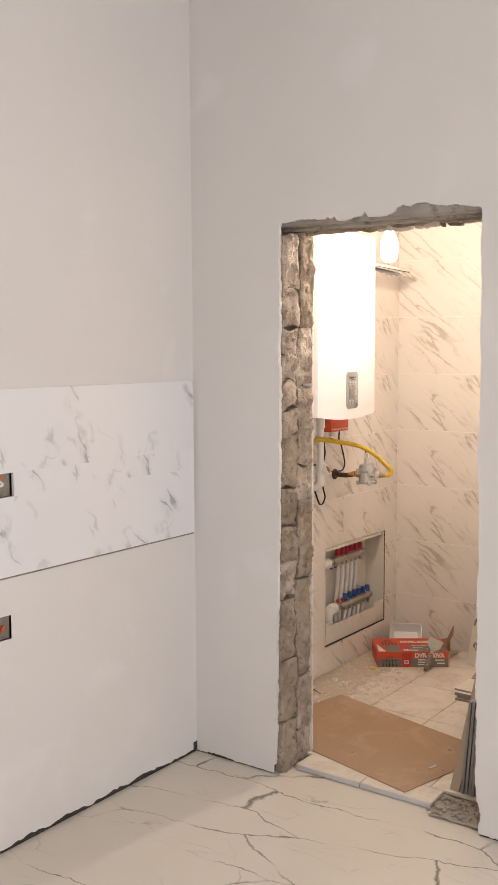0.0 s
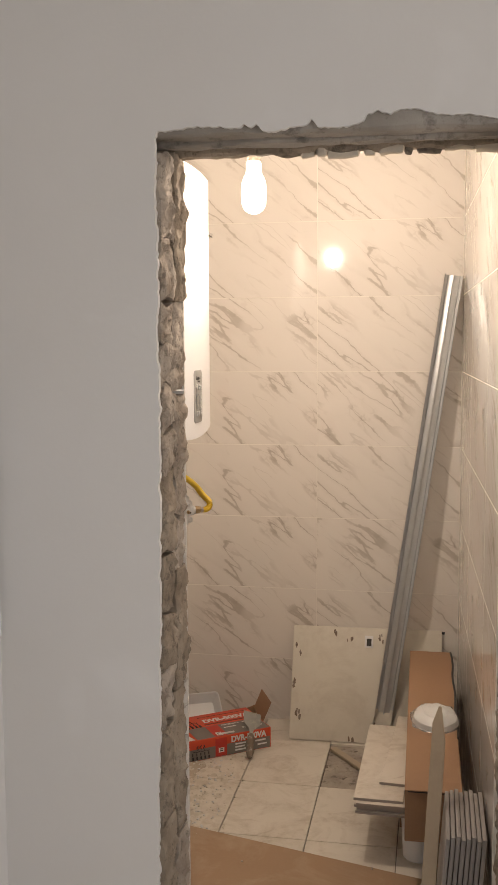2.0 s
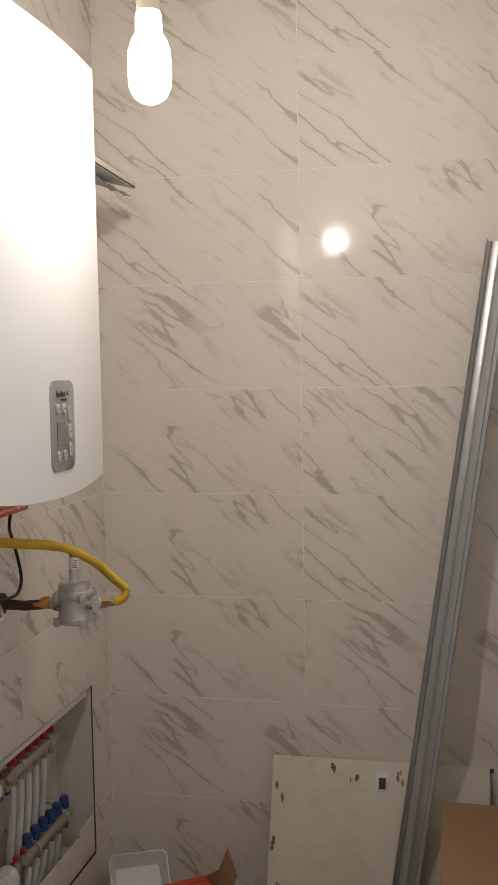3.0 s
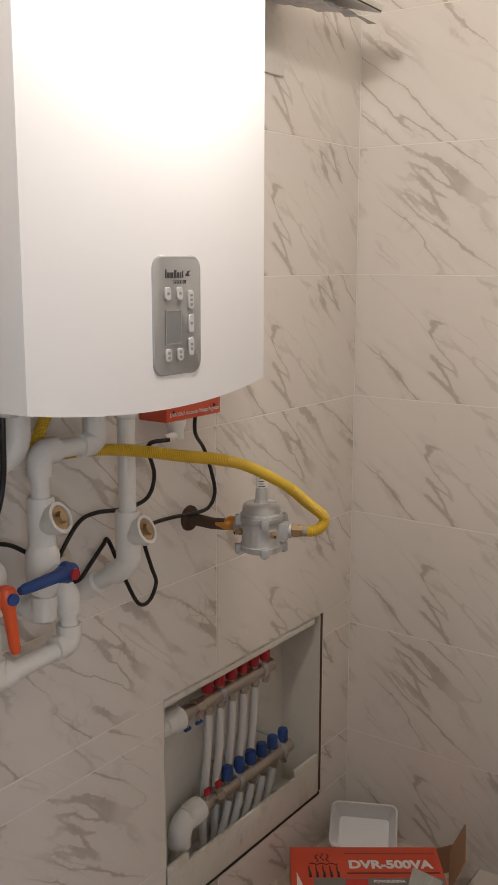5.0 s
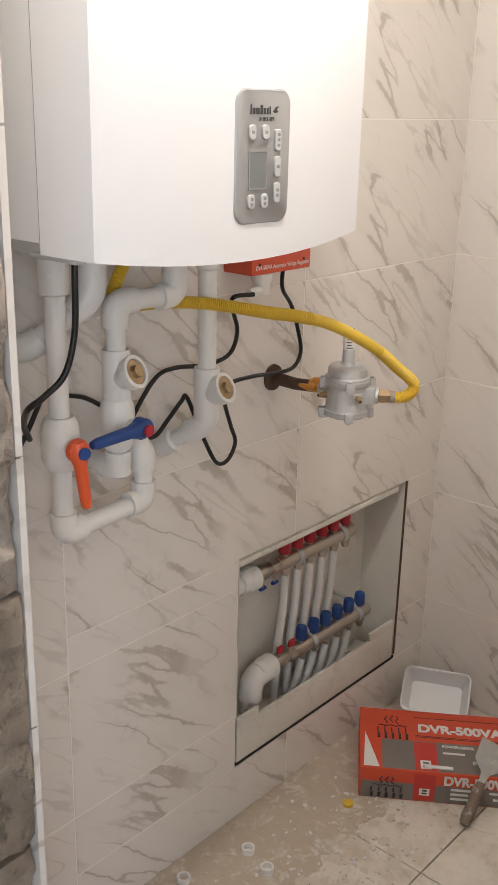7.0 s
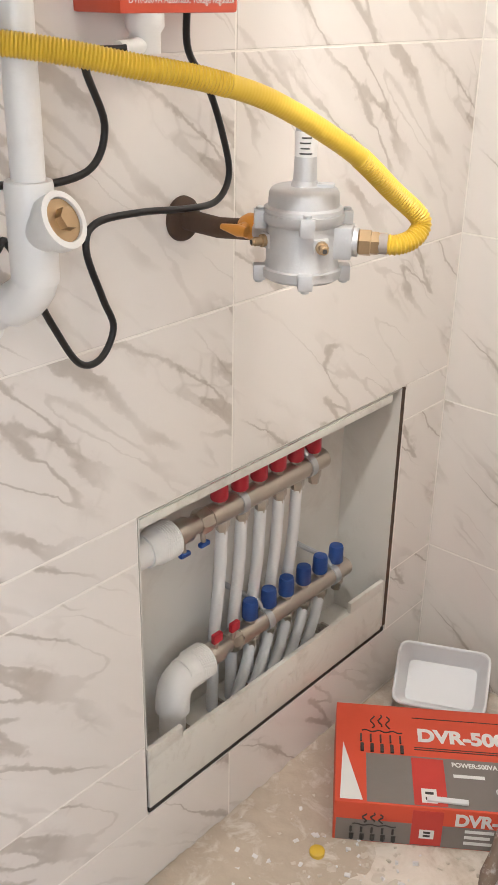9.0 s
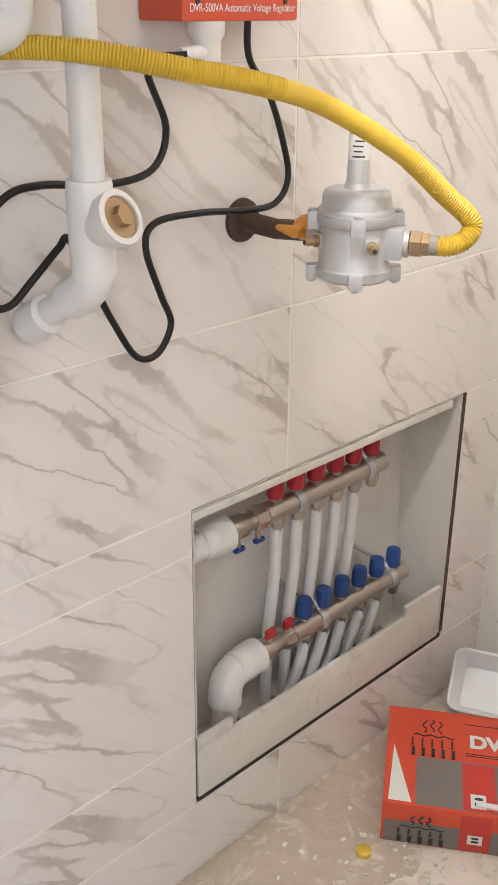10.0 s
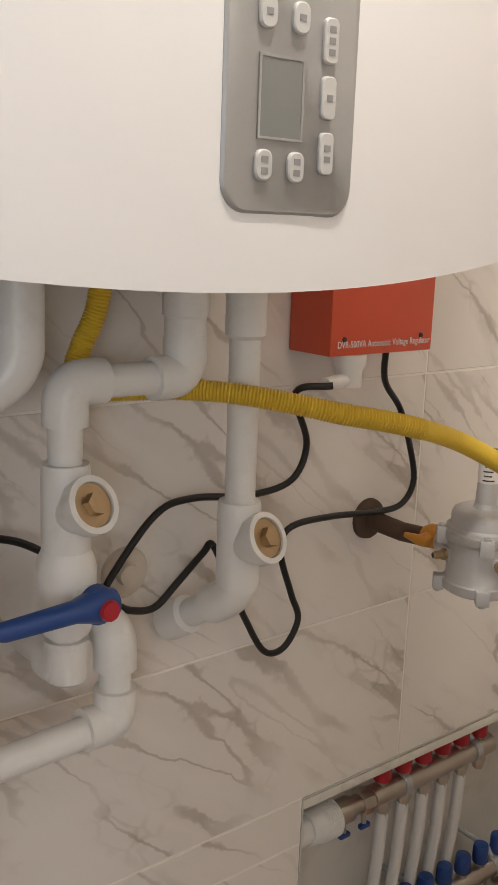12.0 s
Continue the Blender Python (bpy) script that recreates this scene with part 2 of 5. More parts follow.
M_BLACK = plain("black_print_and_holes", (0.045, 0.042, 0.04), 0.6, grain=50)
M_GREY_INK = plain("grey_print", (0.26, 0.26, 0.26), 0.6, grain=50)
M_PPR = plain("white_plastic_pipe", (0.82, 0.805, 0.77), 0.36, grain=25, var=0.03, bump=0.02, dirt=(0.60, 0.57, 0.52), dirt_amount=0.25, dirt_scale=14)
M_PEX = plain("white_tube", (0.80, 0.80, 0.79), 0.35, grain=25, var=0.03)
M_BRASS = plain("worn_brass", (0.45, 0.33, 0.19), 0.38, 0.85, grain=80, dirt=(0.32, 0.25, 0.17))
M_NICKEL = plain("nickel_brass", (0.50, 0.45, 0.385), 0.30, 0.9, grain=60, var=0.08, bump=0.03)
M_ALU = plain("cast_aluminium", (0.58, 0.58, 0.58), 0.52, 0.55, grain=160, var=0.08, bump=0.12)
M_RUST = plain("rusty_pipe", (0.10, 0.065, 0.045), 0.75, 0.3, grain=70, var=0.3, bump=0.3, dirt=(0.22, 0.11, 0.055))
M_YELLOW = plain("yellow_hose", (0.70, 0.48, 0.035), 0.42, grain=60, var=0.06)
M_CABLE = plain("black_cable", (0.009, 0.0085, 0.0085), 0.34, grain=80)
M_RED_BOX = plain("red_lacquer", (0.60, 0.085, 0.035), 0.42, grain=50, var=0.05, bump=0.02)
M_ORANGE = plain("orange_handle", (0.80, 0.12, 0.03), 0.38, grain=40, var=0.05)
M_BLUE = plain("blue_plastic", (0.025, 0.07, 0.27), 0.40, grain=40, var=0.06)
M_RED = plain("red_plastic", (0.44, 0.02, 0.035), 0.40, grain=40, var=0.06)
M_AMBER = plain("orange_brass_valve", (0.66, 0.30, 0.04), 0.40, 0.2, grain=40, var=0.08)
M_CABINET = plain("painted_sheet", (0.73, 0.705, 0.645), 0.42, grain=30, var=0.03, bump=0.01, dirt=(0.52, 0.47, 0.40), dirt_amount=0.35, dirt_scale=6)
M_CABINET_LIP = plain("painted_sheet_worn", (0.74, 0.715, 0.645), 0.45, grain=30, var=0.03, bump=0.01, dirt=(0.42, 0.35, 0.27), dirt_amount=0.35, dirt_scale=14)
M_DOOR_PANEL = plain("white_sheet_scuffed", (0.69, 0.645, 0.555), 0.45, grain=30, var=0.04, bump=0.02, dirt=(0.45, 0.38, 0.30), dirt_amount=0.35, dirt_scale=4)
M_CARTON = plain("brown_cardboard", (0.36, 0.215, 0.125), 0.85, grain=90, var=0.10, bump=0.08)
M_HARDBOARD = plain("hardboard", (0.40, 0.265, 0.165), 0.75, grain=120, var=0.08, bump=0.05, dirt=(0.52, 0.40, 0.28), dirt_amount=0.5, dirt_scale=4)
M_PACK_RED = plain("printed_red_card", (0.56, 0.05, 0.035), 0.5, grain=60, var=0.06)
M_PACK_ORANGE = plain("printed_orange_card", (0.66, 0.085, 0.035), 0.5, grain=60, var=0.05)
M_PACK_GREY = plain("printed_grey_card", (0.22, 0.195, 0.175), 0.5, grain=60, var=0.06)
M_WHITE_INK = plain("white_print", (0.80, 0.79, 0.76), 0.5, grain=60, var=0.04)
M_FOAM = plain("white_plastic_tray", (0.78, 0.78, 0.78), 0.5, grain=30, var=0.03)
M_STEEL = plain("galvanised_steel", (0.56, 0.57, 0.575), 0.36, 0.6, grain=40, var=0.12, bump=0.03)
M_TOOL = plain("dirty_blade", (0.34, 0.34, 0.32), 0.5, 0.7, grain=70, var=0.2, dirt=(0.50, 0.48, 0.43), dirt_amount=0.8, dirt_scale=40)
M_HANDLE = plain("dirty_wood_handle", (0.20, 0.15, 0.11), 0.7, grain=70, var=0.2, dirt=(0.52, 0.50, 0.46), dirt_amount=0.8, dirt_scale=50)
M_PLANK = plain("pale_board", (0.44, 0.36, 0.265), 0.7, grain=50, var=0.10, dirt=(0.34, 0.27, 0.20))
M_TILE_EDGE = plain("tile_body_edge", (0.40, 0.35, 0.31), 0.8, grain=80)
M_GREY_SLAT = plain("grey_profile", (0.34, 0.32, 0.305), 0.55, 0.1, grain=50, var=0.1)
M_TRIM = plain("aluminium_trim", (0.62, 0.63, 0.65), 0.35, 0.6, grain=60, var=0.08)
M_FILM = plain("printed_film", (0.60, 0.60, 0.61), 0.22, grain=60, var=0.05, dirt=(0.20, 0.20, 0.21), dirt_amount=0.35, dirt_scale=16)
M_LAMP_DOME = plain("opal_plastic", (0.82, 0.82, 0.80), 0.28, grain=20, var=0.02)
M_SOCKET = plain("cream_socket", (0.74, 0.67, 0.55), 0.5, grain=30, var=0.03)


def glow_material():
    m, t, b = nodes_of("glowing_bulb_glass")
    b.inputs["Base Color"].default_value = (0.9, 0.9, 0.88, 1)
    b.inputs["Emission Color"].default_value = (1.0, 0.84, 0.66, 1)
    b.inputs["Emission Strength"].default_value = 6.0
    return m


def film_material():
    m, t, b = nodes_of("clear_wrapping_film")
    b.inputs["Base Color"].default_value = (0.95, 0.95, 0.95, 1)
    b.inputs["Roughness"].default_value = 0.12
    b.inputs["Transmission Weight"].default_value = 0.9
    b.inputs["IOR"].default_value = 1.15
    bump_of(t, b, noise_of(t, coords(t), 30.0, 3.0), 0.5, 0.01)
    return m


M_GLOW, M_WRAP = glow_material(), film_material()


# ---- mesh helpers ----
def thing(name, at, label, category, group="", kind=""):
    e = new(name)
    e.empty_display_size = 0.05
    e.location = at
    return tagged(e, label, category, group, kind)


def link_mesh(name, bm, material, parent=None, label="", smooth=True):
    bmesh.ops.recalc_face_normals(bm, faces=bm.faces)
    me = bpy.data.meshes.new(name)
    bm.to_mesh(me)
    bm.free()
    me.materials.append(material)
    if smooth:
        me.polygons.foreach_set("use_smooth", [True] * len(me.polygons))
        me.set_sharp_from_angle(angle=radians(38))
    ob = new(name, me)
    if parent is not None:
        ob.parent = parent
        base = Vector(parent.location)
        ob.matrix_parent_inverse = Matrix.Translation(-base)
    if label:
        ob["label"] = label
    return ob


def part(name, bm, material, parent, label=""):
    return link_mesh(name, bm, material, parent, label)


def block(bm, lo, hi, bevel=0.0, m=None):
    d = Vector(hi) - Vector(lo)
    mid = (Vector(hi) + Vector(lo)) / 2
    mat = Matrix.Translation(mid) @ Matrix.Diagonal((*d, 1))
    if m is not None:
        mat = m @ mat
    vs = bmesh.ops.create_cube(bm, size=1.0, matrix=mat)["verts"]
    if bevel:
        es = list({e for v in vs for e in v.link_edges})
        bmesh.ops.bevel(bm, geom=es, offset=bevel, segments=2, affect="EDGES", profile=0.6)
    return bm


def boxed(lo, hi, bevel=0.0, m=None):
    return block(bmesh.new(), lo, hi, bevel, m)


def smooth_line(pts, steps=6):
    """A Catmull-Rom line through the points."""
    p = [Vector(q) for q in pts]
    p = [2 * p[0] - p[1]] + p + [2 * p[-1] - p[-2]]
    out = []
    for a, b, c, d in zip(p, p[1:], p[2:], p[3:]):
        for k in range(steps):
            s = k / steps
            out.append(0.5 * ((2 * b) + (c - a) * s + (2 * a - 5 * b + 4 * c - d) * s * s + (3 * b - a - 3 * c + d) * s ** 3))
    out.append(p[-2])
    return out


def tube(bm, pts, radius, seg=14, caps=True):
    """A round tube along the points; radius is a number or one for each point."""
    pts = [Vector(p) for p in pts]
    rad = radius if isinstance(radius, (list, tuple)) else [radius] * len(pts)
    rings, side = [], None
    for i, p in enumerate(pts):
        d = (pts[min(i + 1, len(pts) - 1)] - pts[max(i - 1, 0)])
        d = d.normalized() if d.length > 1e-9 else Vector((0, 0, 1))
        if side is None:
            side = d.orthogonal().normalized()
        else:
            side = side - d * side.dot(d)
            side = side.normalized() if side.length > 1e-6 else d.orthogonal().normalized()
        up = d.cross(side)
        rings.append([bm.verts.new(p + rad[i] * (math.cos(2 * math.pi * k / seg) * side + math.sin(2 * math.pi * k / seg) * up)) for k in range(seg)])
    for a, b in zip(rings, rings[1:]):
        for k in range(seg):
            bm.faces.new((a[k], a[(k + 1) % seg], b[(k + 1) % seg], b[k]))
    if caps:
        bm.faces.new(rings[0])
        bm.faces.new(list(reversed(rings[-1])))
    return bm


def rod(p0, p1, r0, r1=None, seg=18):
    return tube(bmesh.new(), [p0, p1], [r0, r0 if r1 is None else r1], seg)


def turned(profile, at, axis=(0, 0, 1), seg=28):
    """A turned body: (distance along the axis, radius) from one end to the other."""
    a = Vector(axis).normalized()
    bm = bmesh.new()
    side = a.orthogonal().normalized()
    up = a.cross(side)
    rings = []
    for d, r in profile:
        c = Vector(at) + a * d
        rings.append([bm.verts.new(c + max(r, 0.0002) * (math.cos(2 * math.pi * k / seg) * side + math.sin(2 * math.pi * k / seg) * up)) for k in range(seg)])
    for q, w in zip(rings, rings[1:]):
        for k in range(seg):
            bm.faces.new((q[k], q[(k + 1) % seg], w[(k + 1) % seg], w[k]))
    bm.faces.new(rings[0])
    bm.faces.new(list(reversed(rings[-1])))
    return bm


def elbow(centre, a, b, r, reach, seg=16):
    """A pipe elbow at centre from direction a to direction b, with thicker sockets."""
    c, a, b = Vector(centre), Vector(a).normalized(), Vector(b).normalized()
    pts = [c + a * reach, c + a * reach * 0.55]
    for k in range(1, 6):
        s = k / 6
        pts.append(c + a * reach * 0.55 * (1 - s) ** 2 + b * reach * 0.55 * s * s)
    pts += [c + b * reach * 0.55, c + b * reach]
    return tube(bmesh.new(), pts, r, seg)


def lettering(name, text, size, m, material, parent, extrude=0.0004, width=None, label="", bold=0.0):
    """Flat letters in the built-in font, turned into a mesh; m places them (x to the right, y up)."""
    cu = bpy.data.curves.new(name, "FONT")
    cu.body, cu.size, cu.extrude, cu.offset = text, size, extrude, size * bold
    cu.align_x, cu.align_y = "CENTER", "CENTER"
    tmp = bpy.data.objects.new(name, cu)
    scene.collection.objects.link(tmp)
    me = bpy.data.meshes.new_from_object(tmp.evaluated_get(bpy.context.evaluated_depsgraph_get()))
    bpy.data.objects.remove(tmp)
    xs = [v.co.x for v in me.vertices]
    k = (width / (max(xs) - min(xs))) if width and xs else 1.0
    me.transform(m @ Matrix.Diagonal((k, 1, 1, 1)))
    bm = bmesh.new()
    bm.from_mesh(me)
    bpy.data.meshes.remove(me)
    return link_mesh(name, bm, material, parent, label, smooth=False)


def facing(at, right, up):
    """A placement with x along right and y along up."""
    r, u = Vector(right).normalized(), Vector(up).normalized()
    n = r.cross(u).normalized()
    u = n.cross(r)
    m = Matrix((r, u, n)).transposed().to_4x4()
    m.translation = at
    return m


def rounded_plate(m, w, h, depth, radius, seg=6, bevel=0.0):
    """A plate with rounded corners, w by h, rising depth above m's plane."""
    bm = bmesh.new()
    ring = []
    for cx, cy, a0 in ((w / 2 - radius, h / 2 - radius, 0), (-w / 2 + radius, h / 2 - radius, 90), (-w / 2 + radius, -h / 2 + radius, 180), (w / 2 - radius, -h / 2 + radius, 270)):
        for k in range(seg + 1):
            a = radians(a0 + 90 * k / seg)
            ring.append((cx + radius * math.cos(a), cy + radius * math.sin(a)))
    low = [bm.verts.new(m @ Vector((x, y, 0))) for x, y in ring]
    top = [bm.verts.new(m @ Vector((x, y, depth - bevel))) for x, y in ring]
    n = len(ring)
    for k in range(n):
        bm.faces.new((low[k], low[(k + 1) % n], top[(k + 1) % n], top[k]))
    if bevel:
        inner = [bm.verts.new(m @ Vector((x * (1 - 2 * bevel / w), y * (1 - 2 * bevel / h), depth))) for x, y in ring]
        for k in range(n):
            bm.faces.new((top[k], top[(k + 1) % n], inner[(k + 1) % n], inner[k]))
        top = inner
    bm.faces.new(top)
    bm.faces.new(list(reversed(low)))
    return bm


# ---- the plan, in metres ----
KX, KY = 0.028, 0.0          # kitchen: face of its west wall, face of the wall with the doorway
KZ = -0.012                  # kitchen floor
BX, BY, BZ = 1.165, 1.782, 0.010   # boiler room: east face, north face, floor
WALL_T = 0.20                # thickness of the wall with the doorway
DOOR_L, DOOR_R, DOOR_T = 0.422, 1.215, 2.06
CEIL_K, CEIL_B = 3.05, 2.62
ROW_Z = [BZ, 0.275, 0.575, 0.875, 1.174, 1.473, 1.772, 2.071, 2.371, CEIL_B]
CAB_Y0, CAB_Y1, CAB_Z0, CAB_Z1 = 1.034, 1.650, 0.146, 0.640


def setting(name, bm, material, label, category, smooth=False):
    return tagged(link_mesh(name, bm, material, None, "", smooth), label, category, "", "structure")


# ---- structure: kitchen ----
bm = bmesh.new()
block(bm, (KX - 0.2, -4.7, KZ - 0.06), (4.5, 0.09, KZ))
kitchen_floor = setting("floor_kitchen", bm, M_KITCHEN_FLOOR, "cream polished stone floor with thin dark veins", "floor")
setting("ceiling_kitchen", boxed((KX - 0.2, -4.7, CEIL_K), (4.5, WALL_T, CEIL_K + 0.1)), M_CEIL, "plain white painted kitchen ceiling", "ceiling")
# the window opening is assumed and out of view, made for the daylight lamp
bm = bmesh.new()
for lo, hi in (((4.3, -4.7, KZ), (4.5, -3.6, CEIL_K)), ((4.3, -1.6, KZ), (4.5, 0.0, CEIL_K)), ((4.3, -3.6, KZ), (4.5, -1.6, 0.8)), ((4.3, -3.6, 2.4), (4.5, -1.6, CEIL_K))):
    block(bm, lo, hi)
setting("wall_kitchen_east", bm, M_PLASTER, "unseen white plastered kitchen wall with an assumed window opening", "wall")
setting("wall_kitchen_south", boxed((KX, -4.7, KZ), (4.3, -4.5, CEIL_K)), M_PLASTER, "white plastered kitchen wall", "wall")

# west wall: plaster with a ragged foot that leaves a dark gap along the floor, and two open socket boxes
HOLES = [(-1.03, -0.918, 1.146, 1.222), (-1.05, -0.936, 0.686, 0.763)]
bm = bmesh.new()
block(bm, (KX - 0.2, -4.7, KZ), (KX - 0.09, -0.0, 0.027))
block(bm, (KX - 0.2, -4.7, 0.027), (KX - 0.012, -0.0, CEIL_K))
west_gap = boxed((KX - 0.09, -4.6, KZ), (KX - 0.003, -0.001, 0.026))
west_kitchen = setting("wall_kitchen_west", bm, M_MORTAR, "kitchen wall, white plaster over masonry", "wall")


def skin(rects, x0, x1):
    b = bmesh.new()
    for y0, y1, z0, z1 in rects:
        block(b, (x0, y0, z0), (x1, y1, z1))
    return b


def minus(rect, hole):
    """Rectangles that remain of rect when hole is cut out."""
    a0, a1, b0, b1 = rect
    h0, h1, k0, k1 = max(a0, hole[0]), min(a1, hole[1]), max(b0, hole[2]), min(b1, hole[3])
    if h0 >= h1 or k0 >= k1:
        return [rect]
    out = [(a0, a1, b0, k0), (a0, a1, k1, b1), (a0, h0, k0, k1), (h1, a1, k0, k1)]
    return [r for r in out if r[1] - r[0] > 0.002 and r[3] - r[2] > 0.002]


def cut(rects, hole):
    return [s for r in rects for s in minus(r, hole)]


rects = [(-4.5, 0.0, 0.03, CEIL_K)]
for hole in HOLES:
    rects = cut(rects, hole)
part("plaster", skin(rects, KX - 0.012, KX), M_PLASTER, west_kitchen)
bm = bmesh.new()                       # ragged lower edge of the plaster
rnd = random.Random(5)
prev = None
y = -4.5
while y < -0.001:
    z = KZ + 0.009 + 0.016 * abs(noise.noise((y * 5.0, 3.1, 0))) + 0.012 * abs(noise.noise((y * 23.0, 1.1, 0))) + rnd.uniform(-0.004, 0.004)
    if y > -0.02:
        y = 0.0
    row = [bm.verts.new((KX, y, z)), bm.verts.new((KX, y, 0.030)), bm.verts.new((KX - 0.014, y, z + 0.003))]
    if prev:
        bm.faces.new((prev[0], row[0], row[1], prev[1]))
        bm.faces.new((prev[2], row[2], row[0], prev[0]))
    prev = row
    y += rnd.uniform(0.008, 0.03)
part("plaster_edge", bm, M_PLASTER, west_kitchen)
part("gap_dirt", west_gap, M_DIRT_SHADE, west_kitchen, "black dirt in the gap under the plaster")

# splashback of large white tiles, 6 mm proud
splash = [(-1.235, -0.012, 0.89, 1.488), (-2.46, -1.237, 0.89, 1.488)]
for piece in splash:
    for y0, y1, z0, z1 in cut([piece], HOLES[0]):
        b = boxed((0, 0, 0), (y1 - y0, z1 - z0, 0.008), 0.0)
        ob = link_mesh("tile", b, M_SPLASH, None, "", False)
        ob.parent = west_kitchen
        ob.matrix_basis = facing((KX, y0, z0), (0, 1, 0), (0, 0, 1))


# grey strip painting the thin shadow under the tiles' lower edge
part("shadow_line", boxed((KX - 0.002, -2.46, 0.8845), (KX + 0.005, -0.012, 0.8895)), M_MORTAR, west_kitchen, "thin grey strip standing in for the shadow line under the tiles")


def socket_hole(y0, y1, z0, z1, name):
    e = thing(name, (KX - 0.03, (y0 + y1) / 2, z0), "open socket box in the wall with loose red and dark wires", "socket box")
    b = bmesh.new()
    block(b, (KX - 0.058, y0 - 0.004, z0 - 0.004), (KX - 0.054, y1 + 0.004, z1 + 0.004))
    for a, c in (((y0 - 0.004, z0 - 0.004), (y0, z1 + 0.004)), ((y1, z0 - 0.004), (y1 + 0.004, z1 + 0.004)), ((y0, z0 - 0.004), (y1, z0)), ((y0, z1), (y1, z1 + 0.004))):
        block(b, (KX - 0.055, a[0], a[1]), (KX - 0.002, c[0], c[1]))
    part("back_box", b, M_DARK, e)
    for k in range(4):
        r = random.Random(k + int(z0 * 100))
        ys = [y0 + 0.02 + r.uniform(0, 0.07) for _ in range(4)]
        zs = [z0 + 0.01 + r.uniform(0, 0.06) for _ in range(4)]
        pts = smooth_line([(KX - 0.05, ys[0], zs[0]), (KX - 0.01, ys[1], zs[1]), (KX + 0.003, ys[2], zs[2]), (KX - 0.02, ys[3], zs[3])], 5)
        part("wire", tube(bmesh.new(), pts, 0.0042, 8), (M_ORANGE, M_CABLE, M_PPR, M_RED)[k], e)


socket_hole(*HOLES[0], "socket_box")
socket_hole(*HOLES[1], "socket_box")

# ---- the wall with the doorway: masonry core, plaster skin with torn edges ----
bm = bmesh.new()
block(bm, (-0.4, 0.014, 0.027), (DOOR_L - 0.025, WALL_T + 0.020, CEIL_B))
block(bm, (-0.4, 0.07, KZ - 0.05), (DOOR_L - 0.025, WALL_T + 0.020, 0.027))
block(bm, (-0.4, 0.014, CEIL_B), (DOOR_L - 0.025, WALL_T, CEIL_K))
block(bm, (DOOR_R + 0.012, 0.014, 0.027), (4.5, WALL_T, CEIL_K))
block(bm, (DOOR_R + 0.012, 0.07, KZ - 0.05), (4.5, WALL_T, 0.027))
block(bm, (DOOR_L - 0.025, 0.014, DOOR_T + 0.05), (DOOR_R + 0.012, WALL_T, CEIL_K))
door_wall = setting("wall_doorway", bm, M_MORTAR, "plastered masonry wall with a rough, unfinished doorway", "wall")


def edge_left(z):
    return 0.412 + 0.022 * min(1.0, z / 1.2) + 0.006 * noise.noise((0, 4.2, z * 9)) + 0.005 * noise.noise((7, 1, z * 33)) + 0.003 * noise.noise((7, 3, z * 90))


def edge_right(z):
    low = 0.022 * max(0.0, 1 - abs(z - 0.06) / 0.11)
    return 1.219 - 0.010 * z / 2.04 + 0.008 * noise.noise((9, 4.2, z * 6)) + 0.005 * noise.noise((3, 1, z * 31)) + 0.003 * noise.noise((3, 4, z * 90)) + low


TORN_TOP = [(0.40, 0.0), (0.47, 0.004), (0.53, 0.012), (0.60, 0.008), (0.630, 0.006), (0.638, 0.018), (0.652, 0.004), (0.662, 0.012), (0.69, -0.006), (0.715, 0.002), (0.775, 0.010), (0.786, 0.024), (0.80, 0.006),
            (0.86, 0.006), (0.90, 0.016), (0.908, 0.034), (0.93, 0.040), (0.955, 0.036), (0.985, 0.044), (1.02, 0.041), (1.06, 0.030), (1.12, 0.030), (1.17, 0.020), (1.25, 0.008)]


def edge_top(x):
    """Torn lower edge of the plaster over the doorway: a few sharp chips, then a high broken bulge."""
    base = 2.060 - 0.022 * (x - 0.45) / 0.75
    return base + float(np.interp(x, [a for a, _ in TORN_TOP], [h for _, h in TORN_TOP])) * 0.9 + 0.004 * noise.noise((x * 34, 2.2, 0)) + 0.004 * noise.noise((x * 95, 0.3, 4))


def torn(bm, pts, outer, y0, y1):
    """A strip of plaster between an outer straight line and a torn edge, with its broken side."""
    prev = None
    for (ex, ez), (ox, oz) in zip(pts, outer):
        row = [bm.verts.new(v) for v in ((ox, y0, oz), (ex, y0, ez), (ex + 0.0, y1, ez))]
        if prev:
            bm.faces.new((prev[0], prev[1], row[1], row[0]))
            bm.faces.new((prev[1], prev[2], row[2], row[1]))
        prev = row


zs = [0.024 + k * (2.049 - 0.024) / 260 for k in range(261)]
bm = bmesh.new()
torn(bm, [(edge_left(z), z) for z in zs], [(KX, z) for z in zs], KY, 0.016)
torn(bm, [(edge_right(z), z) for z in zs], [(4.3, z) for z in zs], KY, 0.016)
xs = [0.40 + k * 0.85 / 240 for k in range(241)]
torn(bm, [(x, edge_top(x) if 0.436 < x < 1.208 else 2.049) for x in xs], [(x, 2.2) for x in xs], KY, 0.016)
for lo, hi in (((KX, 2.049), (0.40, 2.2)), ((1.25, 2.049), (4.3, 2.2)), ((KX, 2.2), (4.3, CEIL_K))):
    vs = [bm.verts.new((x, KY, z)) for x, z in ((lo[0], lo[1]), (hi[0], lo[1]), (hi[0], hi[1]), (lo[0], hi[1]))]
    bm.faces.new(vs)
